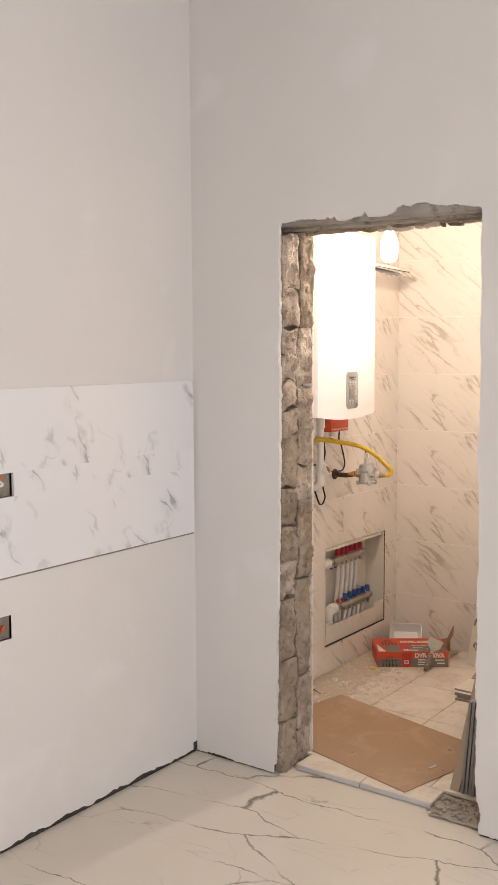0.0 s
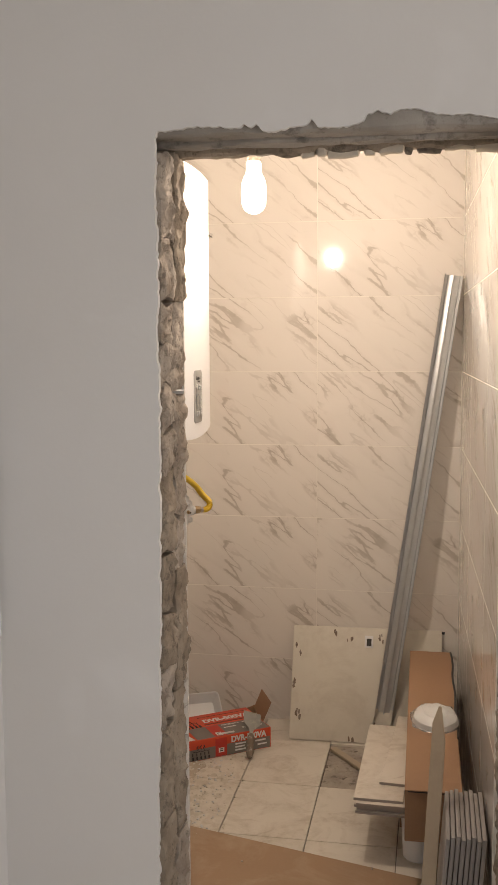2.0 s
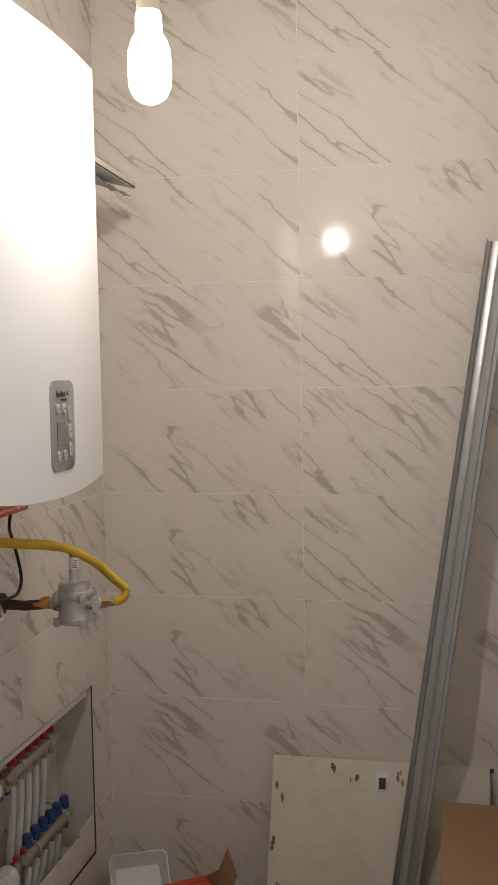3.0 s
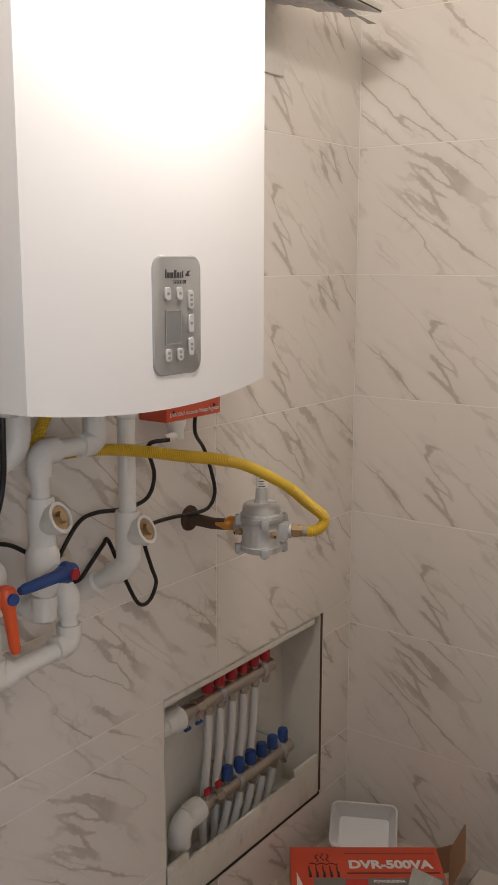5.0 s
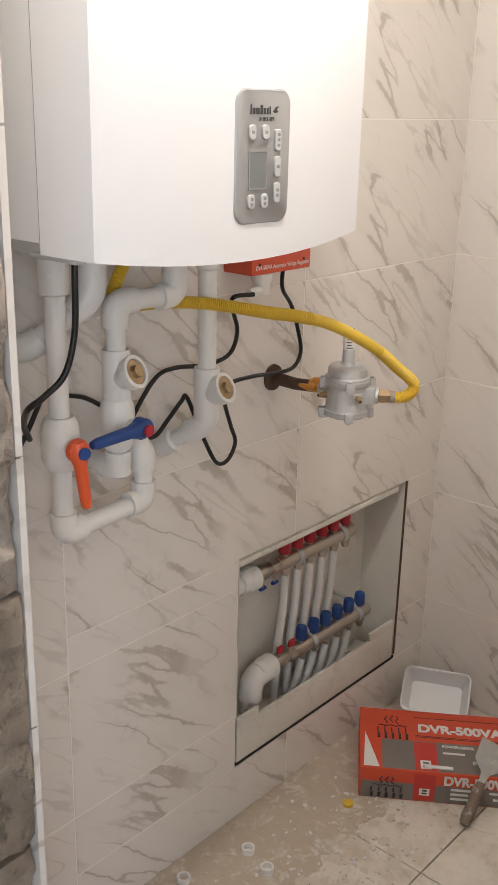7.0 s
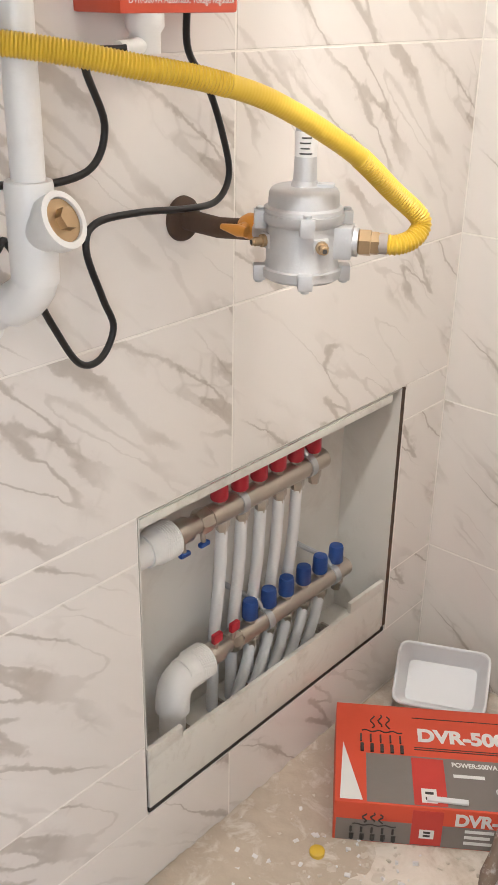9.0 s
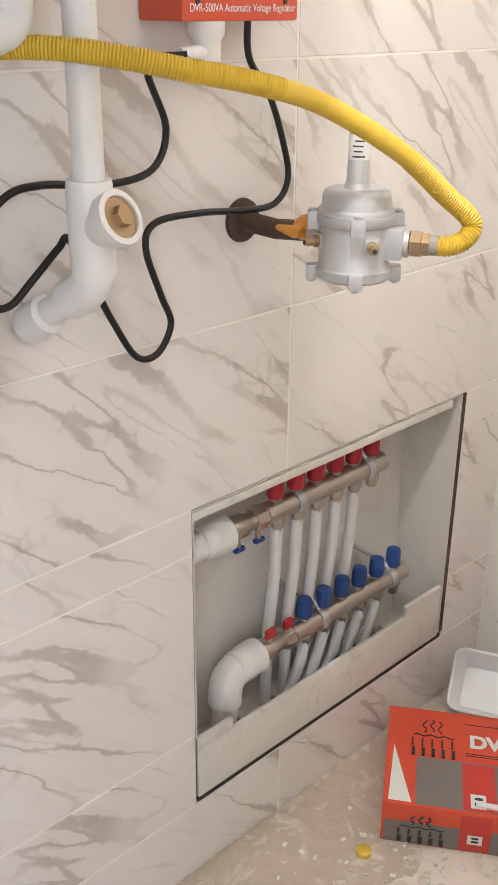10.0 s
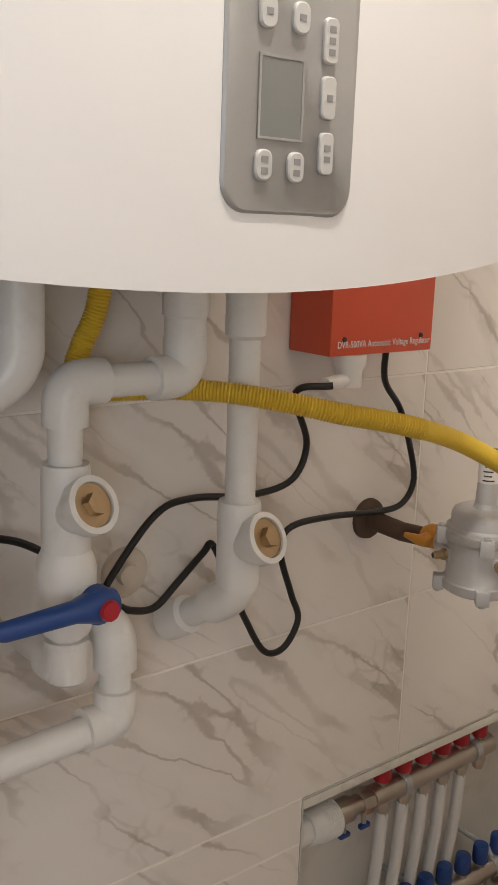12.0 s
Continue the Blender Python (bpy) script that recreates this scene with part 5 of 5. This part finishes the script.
def carton_box():
    """Red printed packaging box, one end flap standing open."""
    L, D, H = 0.358, 0.235, 0.080
    m = placed((0.154, 1.286, BZ), 35.5)
    e = thing("packaging_box", m.translation, "red and grey printed cardboard box with an open end flap", "box")
    part("carton", boxed((0, 0, 0), (L, D, H), 0.0015, m), M_PACK_ORANGE, e)
    part("flap", boxed((0, 0.0, 0), (0.003, D * 0.66, 0.085), 0.0, m @ pose(L, 0.076, H - 0.006, 0, 24, -12)), M_CARTON, e, "brown inner side of the open flap")
    part("flap", boxed((0, 0, 0), (0.065, 0.003, H * 0.9), 0.0, m @ pose(L - 0.002, D, 0.002, 0, 0, 20)), M_CARTON, e)

    def top(x0, y0, x1, y1, mat, name="printed_band", lift=0.0):
        return part(name, boxed((x0, y0, H - 0.0004), (x1, y1, H + 0.0006 + lift), 0, m), mat, e)

    def front(x0, z0, x1, z1, mat, name="printed_band", lift=0.0):
        return part(name, boxed((x0, -0.0006 - lift, z0), (x1, 0.0002, z1), 0, m), mat, e)

    # grey lower fields, red blocks with a small white plate
    top(0.050, 0.004, L - 0.004, 0.112, M_PACK_GREY)
    top(0.124, 0.005, 0.176, 0.108, M_PACK_RED, "printed_band", 0.0006)
    top(0.136, 0.010, 0.160, 0.040, M_WHITE_INK, "printed_mark", 0.0010)
    top(0.142, 0.016, 0.155, 0.022, M_BLACK, "printed_mark", 0.0014)
    top(0.142, 0.028, 0.155, 0.033, M_BLACK, "printed_mark", 0.0014)
    front(0.004, 0.002, L - 0.004, 0.046, M_PACK_GREY)
    front(0.122, 0.004, 0.170, 0.074, M_PACK_RED, "printed_band", 0.0005)
    front(0.135, 0.018, 0.158, 0.036, M_WHITE_INK, "printed_mark", 0.001)
    front(0.141, 0.022, 0.152, 0.026, M_BLACK, "printed_mark", 0.0014)
    front(0.141, 0.029, 0.152, 0.033, M_BLACK, "printed_mark", 0.0014)
    b = bmesh.new()
    vs = [b.verts.new(m @ Vector(p)) for p in ((0.008, 0.006, H + 0.0008), (0.044, 0.006, H + 0.0008), (0.012, 0.135, H + 0.0008))]
    b.faces.new(vs)
    part("printed_mark", b, M_WHITE_INK, e)
    lettering("caption", "DVR-500VA", 0.042, m @ pose(0.236, 0.162, H + 0.0008), M_WHITE_INK, e, 0.0002, 0.200, "", 0.045)
    lettering("caption", "POWER:500VA", 0.014, m @ pose(0.226, 0.098, H + 0.0010), M_WHITE_INK, e, 0.0002, 0.074, "", 0.03)
    lettering("caption", "0V", 0.017, m @ pose(0.262, 0.044, H + 0.0010), M_WHITE_INK, e, 0.0002, 0.016, "", 0.03)
    lettering("caption", "DVR-500VA", 0.032, m @ pose(0.262, -0.0012, 0.060, 90, 0, 0), M_WHITE_INK, e, 0.0002, 0.150, "", 0.045)
    for x0, x1, y in ((0.278, 0.336, 0.096), (0.190, 0.240, 0.070), (0.290, 0.335, 0.066), (0.300, 0.340, 0.040)):
        top(x0, y, x1, y + 0.007, M_WHITE_INK, "printed_bar", 0.0004)
    for x0, x1, z in ((0.205, 0.250, 0.036), (0.205, 0.245, 0.024), (0.205, 0.250, 0.012), (0.290, 0.335, 0.034), (0.300, 0.340, 0.018)):
        front(x0, z, x1, z + 0.006, M_WHITE_INK, "printed_bar", 0.0005)
    for y in (0.128, 0.133, 0.206):
        top(0.130, y, L - 0.008, y + 0.0016, M_BLACK, "printed_line")
    # maker's mark on top and front: plain strokes in two rows, a wavy line and three wisps
    for z_of in (lambda x, y: Vector((x, y, H + 0.0006)), lambda x, y: Vector((x - 0.014, -0.0010, (y - 0.105) * 0.60))):
        for y, h, w in ((0.139, 0.018, 0.0040), (0.115, 0.018, 0.0075)):
            for k in range(5):
                x = 0.040 + 0.0165 * k + w / 2
                part("maker_bar", tube(bmesh.new(), [m @ z_of(x, y), m @ z_of(x, y + h)], w / 2, 4), M_BLACK, e)
        part("maker_line", tube(bmesh.new(), [m @ z_of(0.044 + 0.004 * k, 0.166 + 0.0022 * math.sin(k * 1.1)) for k in range(18)], 0.0012, 5), M_BLACK, e)
        for k in range(3):
            part("maker_wisp", tube(bmesh.new(), [m @ z_of(0.062 + 0.013 * k + 0.0035 * math.sin(q * 1.3 + k), 0.174 + 0.0050 * q + 0.004 * (k == 1)) for q in range(7)], 0.0013, 5), M_BLACK, e)


carton_box()


def tray():
    """A shallow white plastic tray with sloping sides, tipped towards the room behind the box."""
    m = pose(0.132, 1.640, BZ, 0, 0, 26) @ pose(0, 0, 0.012, 38, 0, 0)
    e = thing("plastic_tray", m.translation, "white plastic tray tipped up in the tiled corner", "tray")
    w, d, h, t = 0.165, 0.115, 0.050, 0.003
    b = bmesh.new()

    def ring(k, z, r):
        pts = []
        for sx, sy, a0 in ((1, 1, 0), (-1, 1, 90), (-1, -1, 180), (1, -1, 270)):
            for q in range(4):
                a = radians(a0 + 30 * q)
                pts.append(b.verts.new(m @ Vector((sx * (w / 2 - k - r) + r * math.cos(a), d / 2 + sy * (d / 2 - k - r) + r * math.sin(a), z))))
        return pts

    rings = [ring(0.016, 0, 0.012), ring(0, h, 0.016), ring(t, h, 0.014), ring(0.016 + t, t, 0.010)]
    for a, c in zip(rings, rings[1:]):
        for k in range(16):
            b.faces.new((a[k], a[(k + 1) % 16], c[(k + 1) % 16], c[k]))
    b.faces.new(rings[0])
    b.faces.new(rings[-1])
    part("shell", b, M_FOAM, e)
    lip = []
    for sx, sy, a0 in ((1, 1, 0), (-1, 1, 90), (-1, -1, 180), (1, -1, 270)):
        lip += [m @ Vector((sx * (w / 2 - 0.016) + 0.016 * math.cos(radians(a0 + 30 * q)), d / 2 + sy * (d / 2 - 0.016) + 0.016 * math.sin(radians(a0 + 30 * q)), h)) for q in range(4)]
    part("rim", tube(bmesh.new(), lip + lip[:1], 0.0028, 8), M_FOAM, e)


tray()


def putty_knife():
    a, c = Vector((0.387, 1.352, BZ + 0.013)), Vector((0.374, 1.472, BZ + 0.100))
    d = (c - a).normalized()
    e = thing("putty_knife", (a.x, a.y, BZ), "plaster-caked putty knife leaning on the box", "putty knife")
    part("handle", tube(bmesh.new(), [a, a + d * 0.02, a + d * 0.05, a + d * 0.085, a + d * 0.10], [0.010, 0.0145, 0.012, 0.014, 0.008], 14), M_HANDLE, e)
    side = d.cross(Vector((0.5, -0.8, 0.5))).normalized()
    nrm = side.cross(d).normalized()
    b = bmesh.new()
    s = a + d * 0.098
    ring = [(-0.006, 0), (0.006, 0), (0.010, 0.025), (0.034, 0.048), (0.036, 0.098), (-0.036, 0.098), (-0.034, 0.048), (-0.010, 0.025)]
    f = [b.verts.new(s + side * u + d * v + nrm * 0.0008) for u, v in ring]
    k = [b.verts.new(s + side * u + d * v - nrm * 0.0008) for u, v in ring]
    b.faces.new(f)
    b.faces.new(list(reversed(k)))
    for i in range(len(ring)):
        j = (i + 1) % len(ring)
        b.faces.new((f[i], k[i], k[j], f[j]))
    part("blade", b, M_TOOL, e)


putty_knife()

# hardboard sheet over the doorway floor
m = pose(0.56, 0.4675, BZ + 0.0005, 0, 0, -14.5)
tagged(link_mesh("hardboard_sheet", boxed((-0.43, -0.268, 0), (0.43, 0.268, 0.004), 0.0006, m), M_HARDBOARD), "brown hardboard sheet lying on the doorway floor", "board")


def access_door():
    """The manifold cabinet's loose door, leaning against the back wall."""
    m = facing((0.505, 1.585, BZ), (1, 0.02, 0), (0.015, 0.185, 0.42))
    e = thing("access_door", m.translation, "scuffed white sheet-metal cabinet door leaning on tiles", "cabinet door")
    part("sheet", boxed((0, 0, -0.004), (0.600, 0.452, 0.010), 0.002, m), M_DOOR_PANEL, e)
    lock = part("latch", boxed((0.292, 0.372, 0.010), (0.326, 0.420, 0.0125), 0.001, m), M_FOAM, e)
    # black plate in place of the keyhole's shaded depth
    part("keyhole", boxed((0.300, 0.378, 0.0125), (0.319, 0.408, 0.0132), 0, m), M_BLACK, lock)
    r = random.Random(21)
    for cx, cy, n in ((0.03, 0.10, 5), (0.02, 0.36, 3), (0.17, 0.44, 4), (0.23, 0.40, 2), (0.36, 0.42, 4), (0.40, 0.37, 2), (0.25, 0.02, 2), (0.34, 0.08, 2), (0.005, 0.22, 3)):
        for _ in range(n):
            u, v, w = cx + r.uniform(-0.012, 0.012), cy + r.uniform(-0.022, 0.012), r.uniform(0.003, 0.008)
            b = bmesh.new()
            ring = [b.verts.new(m @ Vector((max(0.001, u + w * math.cos(k) * r.uniform(0.4, 1.2)), min(0.449, max(0.002, v + 2.2 * w * math.sin(k) * r.uniform(0.4, 1.2))), 0.0103))) for k in (0, 0.8, 1.6, 2.4, 3.2, 4.0, 4.8, 5.6)]
            b.faces.new(ring)
            part("scuff", b, M_HANDLE, e)
    part("edge_rail", boxed((0.02, -0.004, -0.012), (0.598, 0.010, -0.004), 0, m), M_CABINET, e)
    part("corner_rail", boxed((0.560, 0.440, -0.020), (0.612, 0.458, -0.004), 0, m), M_DARK, e)


access_door()


def steel_profile(shift, name="steel_stud"):
    a, c = Vector((0.862 + shift, 1.630, BZ)), Vector((1.128 + shift * 0.2, 1.745, 1.845))
    d = (c - a).normalized()
    m = facing(a, d.cross(Vector((0, -1, 0.06))) * -1, d)
    # x across the stud, y along it, z towards the room
    L = (c - a).length
    e = thing(name, a, "galvanised steel drywall stud leaning into the corner", "steel stud", "steel studs")
    w, dep, t = 0.070, 0.034, 0.0012

    def strip(name, prof):
        b = bmesh.new()
        rows = []
        for y in (0, L):
            rows.append([b.verts.new(m @ Vector((x, y, -z))) for x, z in prof])
            rows.append([b.verts.new(m @ Vector((x * (1 - 2 * t / w), y, -z - t))) for x, z in prof])
        f0, k0, f1, k1 = rows
        for i in range(len(prof) - 1):
            b.faces.new((f0[i], f0[i + 1], f1[i + 1], f1[i]))
            b.faces.new((k0[i], k1[i], k1[i + 1], k0[i + 1]))
            b.faces.new((f1[i], f1[i + 1], k1[i + 1], k1[i]))
        part(name, b, M_STEEL, e)

    strip("web", [(-w / 2, 0), (-w / 2 + 0.010, 0), (-w / 2 + 0.013, 0.004), (-0.004, 0.004), (0, 0.007), (0.004, 0.004), (w / 2 - 0.013, 0.004), (w / 2 - 0.010, 0), (w / 2, 0)])
    strip("flange", [(-w / 2, dep), (-w / 2, 0)])
    strip("flange", [(w / 2, 0), (w / 2, dep)])


steel_profile(0.0)


def goods():
    # low box, stack of spare tiles and the long carton along the east wall
    e = thing("tile_carton", (1.04, 1.1, BZ), "brown cardboard carton under the stacked tiles", "box")
    part("carton", boxed((0.965, 0.930, BZ), (1.150, 1.50, 0.165), 0.003), M_CARTON, e)
    for k, (dx, dy, tw) in enumerate(((0, 0, 0), (0.006, 0.008, 0.8), (-0.004, 0.004, -0.6), (0.002, -0.006, 0.5), (-0.006, 0.01, 1.4))):
        m = pose(0.838 + dx, 0.690 + dy, 0.1655 + 0.0092 * k, 0, 0, -2.5 + tw)
        t = thing("spare_tile", m.translation, "spare cream marble-look tile lying in a stack", "tile", "stack of spare tiles")
        part("body", boxed((0, 0, 0), (0.150, 0.585, 0.0075), 0, m), M_TILE_EDGE, t)
        part("glaze", boxed((0.0004, 0.0004, 0.0075), (0.1496, 0.5846, 0.0088), 0.0004, m), M_FLOOR_TILE, t)
    m = pose(0.905, 0.80, 0.2118, 0, 0, -4)
    t = thing("spare_tile", m.translation, "single spare tile laid askew on the stack", "tile", "stack of spare tiles")
    part("body", boxed((0, 0, 0), (0.095, 0.56, 0.0075), 0, m), M_TILE_EDGE, t)
    part("glaze", boxed((0.0004, 0.0004, 0.0075), (0.0946, 0.5596, 0.0088), 0.0004, m), M_FLOOR_TILE, t)
    e = thing("long_carton", (1.07, 1.1, 0.17), "long brown cardboard carton, its end torn open", "box")
    m = pose(0.990, 0.545, 0.1665, 1.6, 0, 0.6)
    part("carton", boxed((0, 0.0, 0), (0.158, 1.10, 0.185), 0.003, m), M_CARTON, e)
    part("flap", boxed((0, -0.045, 0), (0.158, 0.0, 0.003), 0, m @ pose(0, 0, 0.184, 12, 0, 0)), M_CARTON, e)
    # dark plate on the closed end, painting the shade inside the torn opening
    part("opening", boxed((0.008, -0.002, 0.150), (0.150, 0.001, 0.178), 0, m), M_DARK, e)
    part("torn_edge", tube(bmesh.new(), [m @ Vector((0.158 + 0.003 * math.sin(k * 1.7), 0.30 + 0.08 * k, 0.186 + 0.003 * math.sin(k * 2.3))) for k in range(11)], 0.004, 6), M_BLACK, e)
    # round ceiling lamp in wrapping film on the carton
    c = Vector((1.075, 0.94, 0.362))
    e = thing("ceiling_lamp", c, "round white ceiling lamp wrapped in clear film on the carton", "lamp")
    part("dome", turned([(0, 0.062), (0.004, 0.066), (0.022, 0.064), (0.034, 0.052), (0.038, 0.036), (0.034, 0.028), (0.033, 0.005)], c + Vector((0, 0, 0.004)), (0.0, -0.12, 1), 36), M_LAMP_DOME, e)
    b = bmesh.new()
    bmesh.ops.create_icosphere(b, subdivisions=3, radius=1.0)
    for v in b.verts:
        n = 1 + 0.14 * noise.noise(v.co * 3.1) + 0.06 * noise.noise(v.co * 9)
        v.co = Vector((v.co.x * 0.077 * n, v.co.y * 0.082 * n, max(v.co.z, -0.2) * 0.052 * n)) + c + Vector((0, 0, 0.013))
    part("wrapping", b, M_WRAP, e).visible_shadow = False
    # pale board leaning on the carton, tile sheets on edge by the doorway
    a, t = Vector((1.030, 0.222, BZ)), Vector((1.108, 0.462, 0.600))
    d = (t - a).normalized()
    m = facing(a, Vector((1, -0.15, 0)), d)
    b = bmesh.new()
    n = (t - a).length
    ring = [(0.0, 0.0), (0.037, 0.0), (0.036, n * 0.86), (0.020, n), (0.014, n), (0.0, n * 0.93)]
    lo, hi = [b.verts.new(m @ Vector((x, y, -0.016))) for x, y in ring], [b.verts.new(m @ Vector((x, y, 0.0))) for x, y in ring]
    b.faces.new(lo)
    b.faces.new(hi)
    for k in range(6):
        b.faces.new((lo[k], lo[(k + 1) % 6], hi[(k + 1) % 6], hi[k]))
    tagged(link_mesh("leaning_board", b, M_PLANK), "pale wooden board, cut to a point, leaning on the carton", "board")
    for k in range(8):
        x0, top = 1.080 + 0.0132 * k, 1.106 + 0.0128 * k
        h = 0.345 + 0.003 * (k % 3)
        m = facing((x0, 0.214 + 0.003 * (k % 3), BZ), (0, 1, 0), (top - x0, 0.0, 0.345))
        tagged(link_mesh("grey_panel", boxed((0, 0, -0.0052), (0.27, h, 0.0052), 0.0012, m), M_GREY_SLAT), "grey panel standing on edge against the tiled wall", "panel", "grey panels by the doorway")
    # what the stack of tiles rests on in front
    tagged(link_mesh("white_tub", turned([(0, 0.046), (0.003, 0.049), (0.140, 0.056), (0.143, 0.059), (0.152, 0.059), (0.1545, 0.056)], (1.03, 0.76, BZ), (0, 0, 1), 32), M_FOAM), "white plastic tub under the stacked spare tiles", "tub")


goods()


def vent_flap():
    """A tilted white plate with printed film on its underside, standing out from the wall by the corner."""
    e = thing("vent_flap", (0.0, 1.30, 2.0), "white tilted vent plate with crumpled printed film beneath", "vent")
    m = facing((0.0, 1.02, 2.055), (0, 1, -0.03), (1, 0, -0.26))
    part("plate", boxed((0, 0, -0.012), (0.41, 0.250, 0.004), 0.002, m), M_CABINET, e)
    # black strip along the edge, painting the shade within the slit
    part("slit", boxed((0.004, 0.2505, -0.001), (0.406, 0.2515, 0.002), 0, m), M_BLACK, e)
    b = bmesh.new()
    n = 14
    g = [[b.verts.new(m @ Vector((0.41 * i / n, 0.245 * j / n, 0.012 + 0.014 * abs(noise.noise((i * 0.6, j * 0.6, 1))) + 0.010 * (j > n - 2)))) for j in range(n + 1)] for i in range(n + 1)]
    for i in range(n):
        for j in range(n):
            b.faces.new((g[i][j], g[i + 1][j], g[i + 1][j + 1], g[i][j + 1]))
    part("film", b, M_FILM, e)
    part("frame", boxed((0.001, 1.34, 1.885), (0.010, 1.44, 2.0), 0.002), M_CABINET, e)


vent_flap()


# ---- small things on the floor ----
def crumbs(name, count, box, mat, label, lo, hi, seed, z=BZ):
    b = bmesh.new()
    r = random.Random(seed)
    for _ in range(count):
        x, y, s = r.uniform(box[0], box[1]), r.uniform(box[2], box[3]), r.uniform(lo, hi)
        m = pose(x, y, z + s * 0.2, r.uniform(-20, 20), r.uniform(-20, 20), r.uniform(0, 360))
        block(b, (-s / 2, -s / 3, -s / 4), (s / 2, s / 3, s / 4), 0, m)
    tagged(link_mesh(name, b, mat, None, "", False), label, "debris", "", "stuff")


crumbs("mortar_crumbs", 280, (0.02, 0.40, 0.62, 1.40), M_DRIED, "crumbs of mortar and dust along the tiled wall", 0.002, 0.008, 1)
crumbs("plaster_crumbs", 260, (0.01, 0.36, 0.62, 1.36), M_PLASTER, "white plaster crumbs on the floor", 0.002, 0.009, 2)
crumbs("plaster_crumbs", 12, (0.25, 0.95, 0.25, 0.75), M_RUBBLE, "small dark crumbs on the hardboard", 0.004, 0.010, 4, BZ + 0.0048)
crumbs("threshold_crumbs", 90, (1.02, 1.20, 0.04, 0.20), M_BED, "broken mortar at the threshold", 0.004, 0.016, 3, KZ + 0.01)
crumbs("plaster_crumbs", 26, (0.10, 0.60, -0.20, 0.02), M_PLASTER, "plaster crumbs on the kitchen floor", 0.002, 0.007, 6, KZ)
b = bmesh.new()
r = random.Random(17)
for _ in range(420):
    x, y, s0 = 0.38 * r.random() ** 1.6 + 0.008, r.uniform(0.70, 1.46), 0.002 + 0.013 * r.random() ** 3
    if x > 0.34 - 0.1 * abs(y - 1.1):
        continue
    vs = bmesh.ops.create_icosphere(b, subdivisions=2, radius=1.0)["verts"]
    for v in vs:
        k = 1 + 0.7 * noise.noise(v.co * 2.3 + Vector((x * 40, y * 40, 0))) + 0.3 * noise.noise(v.co * 6 + Vector((x * 90, 0, 0)))
        v.co = Vector((x + v.co.x * s0 * k, y + v.co.y * s0 * k * 1.3, BZ + max(-0.0005, v.co.z * 0.0012 * k)))
tagged(link_mesh("dried_mortar", b, M_DRIED), "smeared dried mortar and plaster on the floor tiles", "mortar", "", "stuff")
tagged(link_mesh("bottle_cap", turned([(0, 0.012), (0.008, 0.012), (0.010, 0.009)], (0.155, 1.245, BZ)), M_YELLOW), "small yellow plastic cap on the dusty floor", "cap")
for x, y in ((0.09, 0.98), (0.155, 0.965), (0.05, 0.83)):
    tagged(link_mesh("pipe_ring", turned([(0, 0.014), (0.016, 0.014), (0.016, 0.010), (0.004, 0.009)], (x, y, BZ)), M_PPR), "white plastic pipe offcut on the floor", "pipe offcut", "pipe offcuts")
tagged(link_mesh("wood_chip", boxed((0, 0, 0), (0.035, 0.007, 0.004), 0, pose(0.90, 0.33, BZ + 0.0048, 0, 0, 70)), M_FOAM), "white splinter on the hardboard", "splinter")
tagged(link_mesh("cable_offcut", tube(bmesh.new(), smooth_line([(0.05, 0.74, BZ + 0.003), (0.08, 0.765, BZ + 0.004), (0.075, 0.80, BZ + 0.012), (0.10, 0.805, BZ + 0.003), (0.125, 0.79, BZ + 0.003)], 6), 0.0022, 8), M_CABLE), "short curled black cable offcut on the dusty floor", "cable offcut")
tagged(link_mesh("white_stick", boxed((-0.032, -0.005, 0), (0.032, 0.005, 0.004), 0.0012, pose(0.288, 1.401, BZ + 0.0815, 0, 0, 33)), M_FOAM), "white plastic stick lying on the printed box", "stick")

# dust and trodden mortar heaped along the foot of the tiled wall
bm = bmesh.new()
rows = []
for i in range(121):
    y = 0.50 + 0.0085 * i
    reach = (0.25 + 0.10 * noise.noise((y * 4.3, 1.2, 0)) + 0.045 * noise.noise((y * 13, 5.2, 0)) + 0.02 * noise.noise((y * 45, 2.2, 0))) * min(1.0, 0.15 + (1.53 - y) * 4, 0.15 + (y - 0.49) * 3)
    row = []
    for j in range(25):
        u = j / 24
        x = 0.0005 + reach * u + 0.004 * noise.noise((u * 20, y * 40, 3)) * u
        thick = 0.0075 * (1 - u) ** 2 + 0.0016 * (1 - u ** 6)
        row.append(bm.verts.new((x, y, BZ + thick * (0.75 + 0.6 * noise.noise((x * 45, y * 45, 0)) + 0.3 * noise.noise((x * 120, y * 120, 7))) - 0.0003 * u)))
    rows.append(row)
for a, c in zip(rows, rows[1:]):
    for j in range(24):
        bm.faces.new((a[j], a[j + 1], c[j + 1], c[j]))
tagged(link_mesh("mortar_dust", bm, M_SMEAR), "beige dust and trodden mortar along the wall's foot", "dust", "", "stuff")
